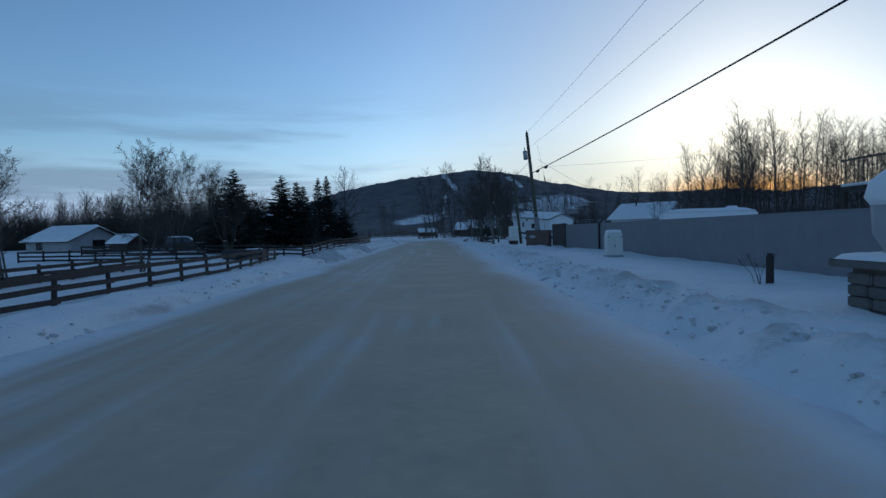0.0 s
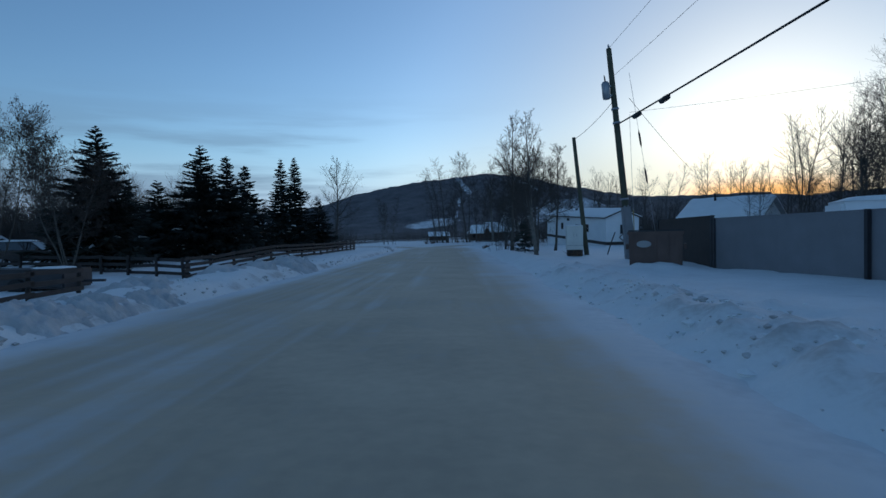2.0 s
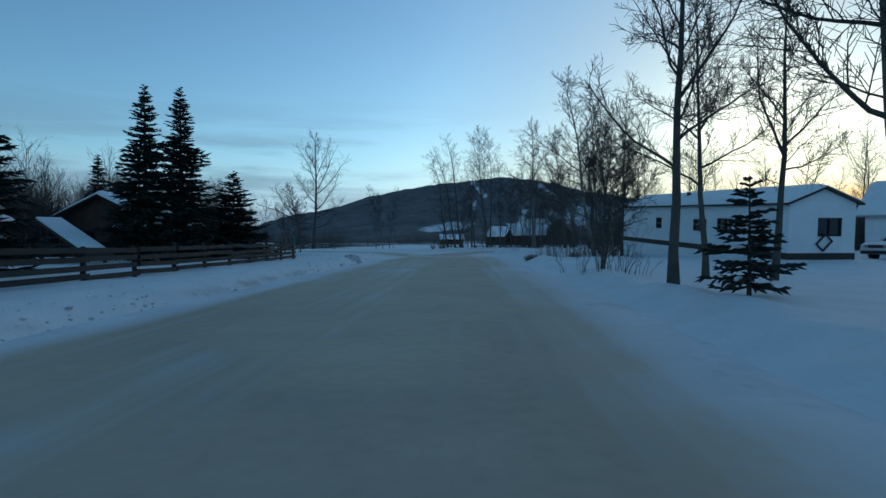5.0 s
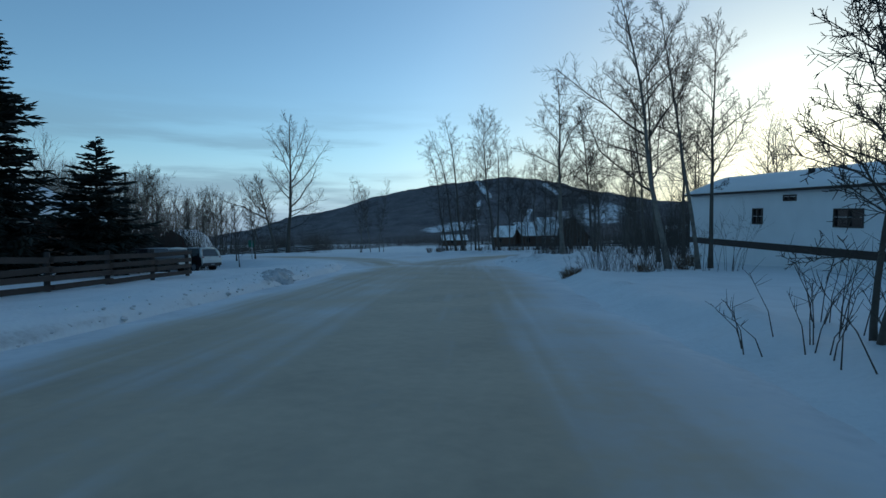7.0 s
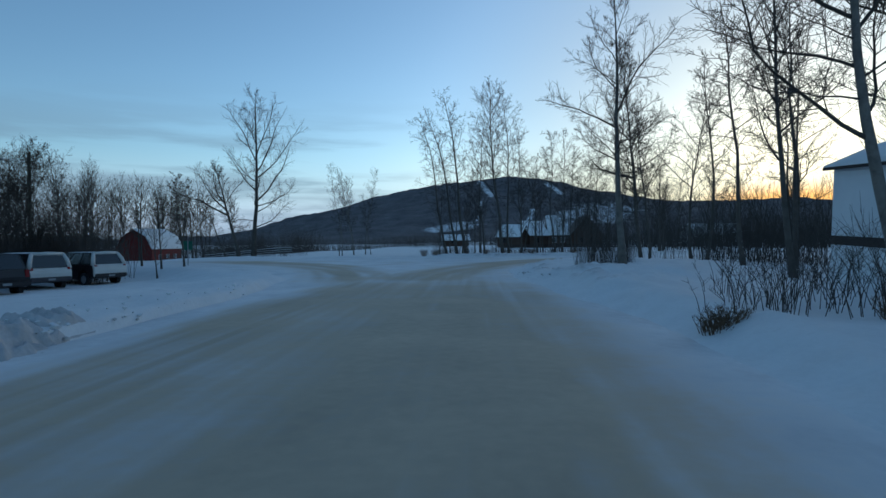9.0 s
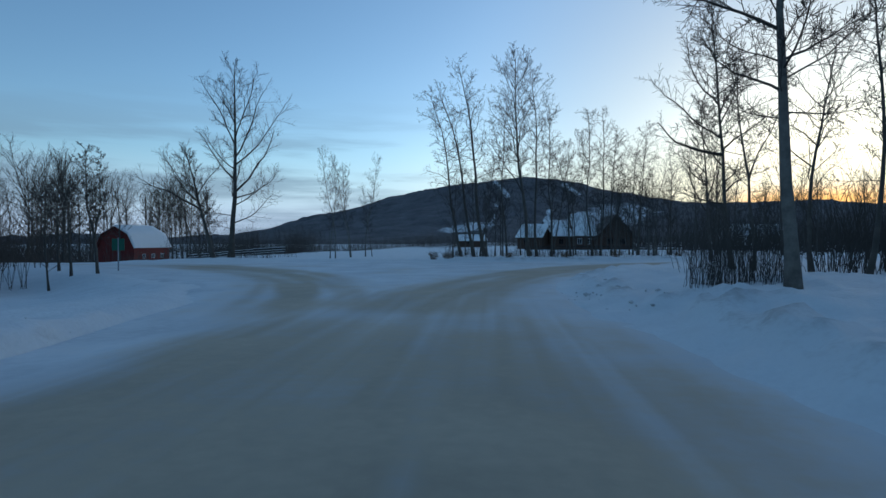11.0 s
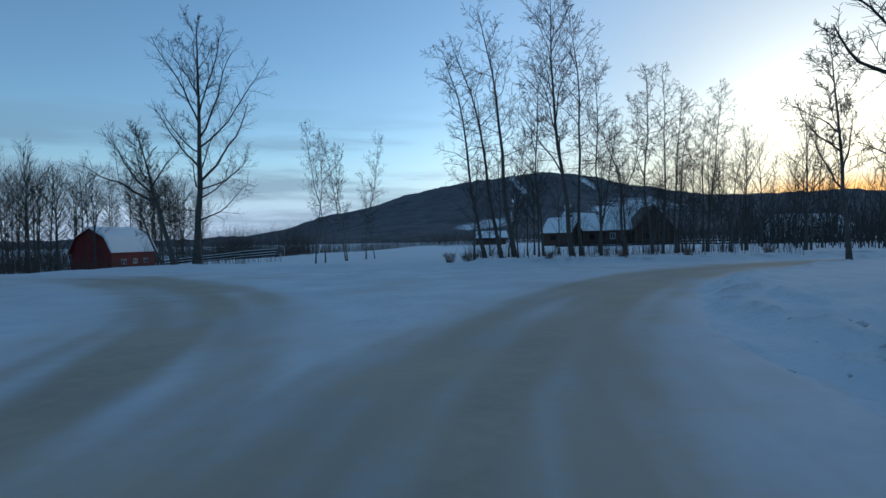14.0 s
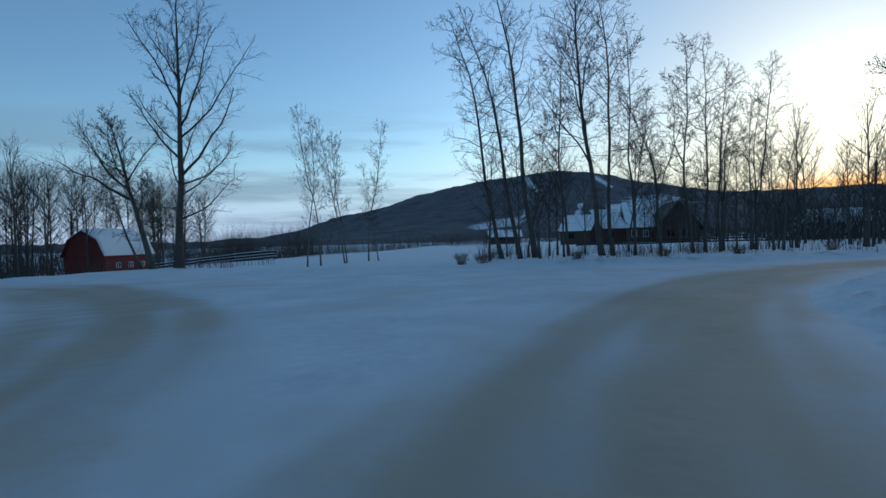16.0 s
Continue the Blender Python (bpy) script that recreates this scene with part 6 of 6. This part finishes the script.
# gate pier and deck by the first yard
pier = thing("gate_pier", "stone gate pier with a deep snow cap beside the fence", "gate pier", pose(6.42, 7.75, gz(6.42, 7.75)))
rg = random.Random(4)
STONES = [Shape().box(-0.5, -0.5, -0.5, 0.5, 0.5, 0.5).mesh("stone", STONE, bevel=0.09) for _ in range(1)]
part("core", Shape().box(-0.40, -0.40, -0.3, 0.40, 0.40, 0.62).mesh("core", STONE), pier)
for row in range(4):
    for face in range(4):
        w = rg.uniform(0.36, 0.5)
        for s, ww in ((-0.43 + w / 2, w - 0.02), (0.43 - (0.86 - w) / 2, 0.84 - w)):
            part("stone", STONES[0], pier, m=pose(0, 0, 0, 0, 0, 90 * face) @ pose(s, -0.42, -0.05 + 0.17 * row) @ Matrix.Diagonal((ww, 0.1, 0.155, 1)))
part("slab", Shape().box(-0.62, -0.62, 0.62, 0.62, 0.62, 0.74).mesh("slab", STONE, bevel=0.02), pier, "flat stone capping slab")
part("urn", Shape().tube([(0, 0, 0.745), (0, 0, 0.85), (0, 0, 1.1), (0, 0, 1.5)], [0.22, 0.2, 0.34, 0.36], 14).mesh("urn", GREYWALL, True), pier, "pale planter urn")
part("snow", snow_cap(1.2, 1.2, 0.10, 6), pier, "snow lying on the slab", m=pose(0, 0, 0.742))
dome = Shape().tube([(0, 0, 1.5), (0, 0, 1.62), (0, 0, 1.85), (0, 0, 2.0), (0, 0, 2.05)], [0.36, 0.44, 0.38, 0.2, 0.03], 16)
part("snow_dome", dome.mesh("snow_dome", SNOW, True), pier, "tall dome of snow on the urn")

deck = thing("deck", "raised timber deck with a dark metal railing and snow", "deck", pose(15.7, 17.0, 0.0))
part("floor", Shape().box(0, 0, 2.72, 5.0, 5.0, 2.9).mesh("floor", DARKTRIM, bevel=0.01), deck)
part("snow", Shape().box(0.02, 0.02, 2.904, 4.98, 4.98, 3.02).mesh("snow", SNOW, bevel=0.04), deck, "snow along the deck")
for x in (0.12, 2.5, 4.85):
    for y in (0.12, 4.85):
        part("leg", Shape().box(x - 0.09, y - 0.09, -0.1, x + 0.09, y + 0.09, 2.715).mesh("leg", DARKTRIM, bevel=0.01), deck)
for k in range(22):
    part("baluster", Shape().box(0.08 + k * 0.22, 0.06, 2.9, 0.10 + k * 0.22, 0.08, 3.88).mesh("baluster", DARKPOST), deck)
for k in range(21):
    part("baluster", Shape().box(0.06, 0.3 + k * 0.22, 2.9, 0.08, 0.32 + k * 0.22, 3.88).mesh("baluster", DARKPOST), deck)
part("top_rail", Shape().box(0.03, 0.03, 3.88, 4.95, 0.11, 3.95).box(0.03, 0.112, 3.88, 0.11, 4.95, 3.95).mesh("top_rail", DARKPOST), deck)
single("deck_box", Shape().box(0, 0, 0, 1.2, 0.7, 1.1).mesh("deck_box", DARKPOST, bevel=0.03), "dark covered grill standing on the deck", "grill", pose(17.0, 17.5, 3.02))

# snowy caravan behind the grey fence
rv = thing("caravan", "snow-covered caravan parked behind the grey fence", "caravan", frame_at(19.5, 49.0, 27.5, 47.0, 0.15))
part("body", Shape().box(0, 0, 0.45, 7.6, 2.3, 2.62).mesh("body", WHITEPAINT, bevel=0.15), rv)
part("snow", snow_cap(7.4, 2.2, 0.28, 8), rv, "thick snow on the caravan roof", m=pose(3.8, 1.15, 2.62))
for x in (1.6, 4.2):
    part("window", Shape().box(x, -0.02, 1.2, x + 1.1, -0.004, 1.8).mesh("window", GLASS, bevel=0.004), rv)
part("vent", Shape().box(5.4, 0.8, 2.62, 6.2, 1.5, 3.06).mesh("vent", WHITEPAINT, bevel=0.05), rv)
for y in (0.18, 2.12):
    part("wheel", Shape().tube([(3.9, y - 0.1, 0.2), (3.9, y + 0.1, 0.2)], [0.33, 0.33], 16).mesh("wheel", RUBBER), rv)
part("hitch", Shape().box(7.6, 1.05, 0.42, 8.7, 1.25, 0.54).mesh("hitch", DARKPOST), rv)


# ---- parked vehicles ----
def vehicle(name, label, m, paint, style, snow=0.0, group="", back=None):
    """Nose to +x. style: suv, van or pickup. back: paler paint for a rear that faces the bright sky."""
    ob = thing(name, label, "car", m, group)
    L, W = {"suv": (4.6, 1.82), "van": (4.8, 1.9), "pickup": (5.6, 1.95)}[style]
    bonnet = {"suv": 1.02, "van": 0.98, "pickup": 1.08}[style]
    roof = {"suv": 1.72, "van": 1.75, "pickup": 1.85}[style]
    ax = (0.82, L - 0.95)
    low = [(0.05, 0.42)]
    for a in ax:
        low += [(a - 0.43, 0.36)] + [(a + 0.42 * math.cos(t), 0.36 + 0.42 * math.sin(t)) for t in [math.pi * (1 - k / 8) for k in range(1, 8)]] + [(a + 0.43, 0.36)]
    nose = [(L - 0.06, 0.40), (L, 0.62), (L - 0.06, bonnet - 0.12), (L - 0.35, bonnet)]
    if style == "pickup":
        top = [(L - 1.55, bonnet + 0.08), (2.15, bonnet + 0.08), (2.14, 1.12), (0.02, 1.12), (0, 0.7)]
    else:
        top = [(L - (1.3 if style == "suv" else 1.0), bonnet + 0.08), (0.08, bonnet + 0.1), (0, 0.8)]
    body = part("body", Shape().prism(low + nose + top, -W / 2, W / 2).mesh("body", paint, bevel=0.05), ob)
    base = bonnet + 0.06
    c0, c1 = (0.12, L - 1.25) if style == "suv" else ((0.06, L - 0.95) if style == "van" else (2.15, L - 1.5))
    r0, r1 = (0.38, L - 2.1) if style == "suv" else ((0.25, L - 1.95) if style == "van" else (2.3, L - 2.25))
    cabin = Shape()
    hw, tw = W / 2 - 0.05, W / 2 - 0.22
    cabin.v = [(c0, -hw, base), (c1, -hw, base), (c1, hw, base), (c0, hw, base), (r0, -tw, roof), (r1, -tw, roof), (r1, tw, roof), (r0, tw, roof)]
    cabin.f = [(3, 2, 1, 0), (4, 5, 6, 7), (0, 1, 5, 4), (1, 2, 6, 5), (2, 3, 7, 6), (3, 0, 4, 7)]
    part("cabin", cabin.mesh("cabin", paint, bevel=0.06), ob)

    def pane(a, b, c, d, push):
        """A glass plate on the quad a b c d, inset and a little proud."""
        pts = [Vector(p) for p in (a, b, c, d)]
        mid = sum(pts, Vector()) / 4
        n = (pts[1] - pts[0]).cross(pts[3] - pts[0]).normalized()
        n = n if n.dot(mid - Vector((L / 2, 0, 1.2))) > 0 else -n
        ins = [p.lerp(mid, 0.13) + n * 0.006 for p in pts]
        back = [p - n * 0.03 for p in ins]
        sh = Shape()
        sh.v = [tuple(p) for p in ins + back]
        sh.f = [(0, 1, 2, 3), (7, 6, 5, 4)] + [(i, 4 + i, 4 + (i + 1) % 4, (i + 1) % 4) for i in range(4)]
        part("window", sh.mesh("window", GLASS), ob)
    v = cabin.v
    pane(v[1], v[2], v[6], v[5], 0)
    pane(v[3], v[0], v[4], v[7], 0)
    cuts = 3 if style != "pickup" else 2
    for a, b, c, d in ((v[0], v[1], v[5], v[4]), (v[3], v[2], v[6], v[7])):
        A, B, C, D = map(Vector, (a, b, c, d))
        for k in range(cuts):
            f0, f1 = k / cuts, (k + 1) / cuts
            pane(A.lerp(B, f0), A.lerp(B, f1), D.lerp(C, f1), D.lerp(C, f0), 0)
    for a in ax:
        for s in (-1, 1):
            wh = part("wheel", Shape().tube([(a, s * (W / 2 - 0.22), 0.34), (a, s * (W / 2 - 0.02), 0.34), (a, s * (W / 2 - 0.01), 0.34)], [0.345, 0.345, 0.30], 20).mesh("wheel", RUBBER), ob)
            part("rim", Shape().tube([(a, s * (W / 2 - 0.012), 0.34), (a, s * (W / 2 + 0.004), 0.34)], [0.21, 0.19], 14).mesh("rim", GALV), wh)
    for s in (-1, 1):
        part("headlight", Shape().box(L - 0.17, s * (W / 2 - 0.42) - 0.17, bonnet - 0.3, L - 0.005, s * (W / 2 - 0.42) + 0.17, bonnet - 0.14).mesh("headlight", LAMPCLEAR, bevel=0.02), ob)
        part("tail_light", Shape().box(-0.012, s * (W / 2 - 0.14) - 0.07, 0.78, 0.10, s * (W / 2 - 0.14) + 0.07, 1.08).mesh("tail_light", LAMPRED, bevel=0.01), ob)
        part("mirror", Shape().box(c1 - 0.35, s * (W / 2 + 0.08) - 0.09, base + 0.02, c1 - 0.22, s * (W / 2 + 0.08) + 0.09, base + 0.19).mesh("mirror", paint, bevel=0.03), ob)
        for k in (0.36, 0.62):
            part("door_handle", Shape().box(L * k, s * (W / 2 + 0.012) - 0.012, 0.88, L * k + 0.2, s * (W / 2 + 0.012) + 0.012, 0.92).mesh("door_handle", DARKPOST), ob)
    # the rear's skylight is painted on: paler tailgate, pillars and roof edge
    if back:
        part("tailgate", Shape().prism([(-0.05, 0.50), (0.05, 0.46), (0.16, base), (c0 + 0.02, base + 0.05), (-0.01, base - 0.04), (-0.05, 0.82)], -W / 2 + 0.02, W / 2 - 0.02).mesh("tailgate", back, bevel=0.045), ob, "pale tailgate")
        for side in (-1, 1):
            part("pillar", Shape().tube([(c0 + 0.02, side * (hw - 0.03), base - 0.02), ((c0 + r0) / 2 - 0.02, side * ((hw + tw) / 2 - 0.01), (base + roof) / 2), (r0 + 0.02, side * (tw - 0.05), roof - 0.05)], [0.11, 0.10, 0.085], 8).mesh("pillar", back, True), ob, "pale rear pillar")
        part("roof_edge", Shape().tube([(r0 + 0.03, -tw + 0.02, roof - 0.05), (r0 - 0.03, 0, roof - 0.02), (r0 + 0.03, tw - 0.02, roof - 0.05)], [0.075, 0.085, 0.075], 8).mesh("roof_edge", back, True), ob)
    part("front_bumper", Shape().box(L - 0.1, -W / 2 + 0.06, 0.40, L + 0.07, W / 2 - 0.06, 0.60).mesh("front_bumper", DARKPOST, bevel=0.03), ob)
    part("rear_bumper", Shape().box(-0.09, -W / 2 + 0.06, 0.44, 0.08, W / 2 - 0.06, 0.64).mesh("rear_bumper", paint, bevel=0.03), ob)
    part("grille", Shape().box(L - 0.05, -0.45, bonnet - 0.32, L + 0.012, 0.45, bonnet - 0.14).mesh("grille", DARKPOST, bevel=0.01), ob)
    part("plate", Shape().box(-0.105, -0.16, 0.48, -0.094, 0.16, 0.58).mesh("plate", LAMPCLEAR), ob, "blank pale plate")
    if snow:
        part("snow", snow_cap((r1 - r0) * 0.98, tw * 1.9, snow, 5), ob, "snow on the roof", m=pose((r0 + r1) / 2, 0, roof))
        part("snow", snow_cap(1.0, W * 0.8, snow * 0.5, 6), ob, "snow on the bonnet", m=pose(L - 0.85, 0, bonnet - 0.005))
        if style == "pickup":
            part("snow", snow_cap(1.9, W * 0.85, 0.18, 7), ob, "snow filling the bed", m=pose(1.1, 0, 1.115))
    return ob


def parked(x, y, turn, size=0.82):
    return pose(x, y, gz(x, y) - 0.08, 0, 0, turn) @ Matrix.Scale(size, 4)


vehicle("suv_car", "dark sport utility car parked on packed snow", parked(-17.4, 89.6, 158, 0.95), CARDARK, "suv", 0.0, "cars parked in the yard")
# next two: one paint each, split into a shaded body and a lit rear
vehicle("minivan_car", "dark minivan with a pale tailgate parked in the snowy yard", parked(-18.1, 92.7, 156, 0.92), CARSHADED, "van", 0.03, "cars parked in the yard", CARLIT)
vehicle("suv_car", "dark sport utility car with a silver tailgate", parked(-17.4, 95.6, 158, 0.92), CARDARK, "suv", 0.03, "cars parked in the yard", CARLIT)
vehicle("pickup_truck", "white pickup truck parked before the white house", parked(24.3, 76.0, 196), CARWHITE, "pickup", 0.06)
vehicle("pickup_truck", "dark pickup truck laden with snow by the white house", parked(27.4, 73.3, 178), CARDARK, "pickup", 0.28)
vehicle("suv_car", "dark car with snow on its roof in the drive", parked(22.6, 84.0, 160), CARDARK, "suv", 0.12)
vehicle("suv_car", "old dark car under snow inside the paddock", parked(-25.5, 52.0, 10), CARDARK, "suv", 0.12)
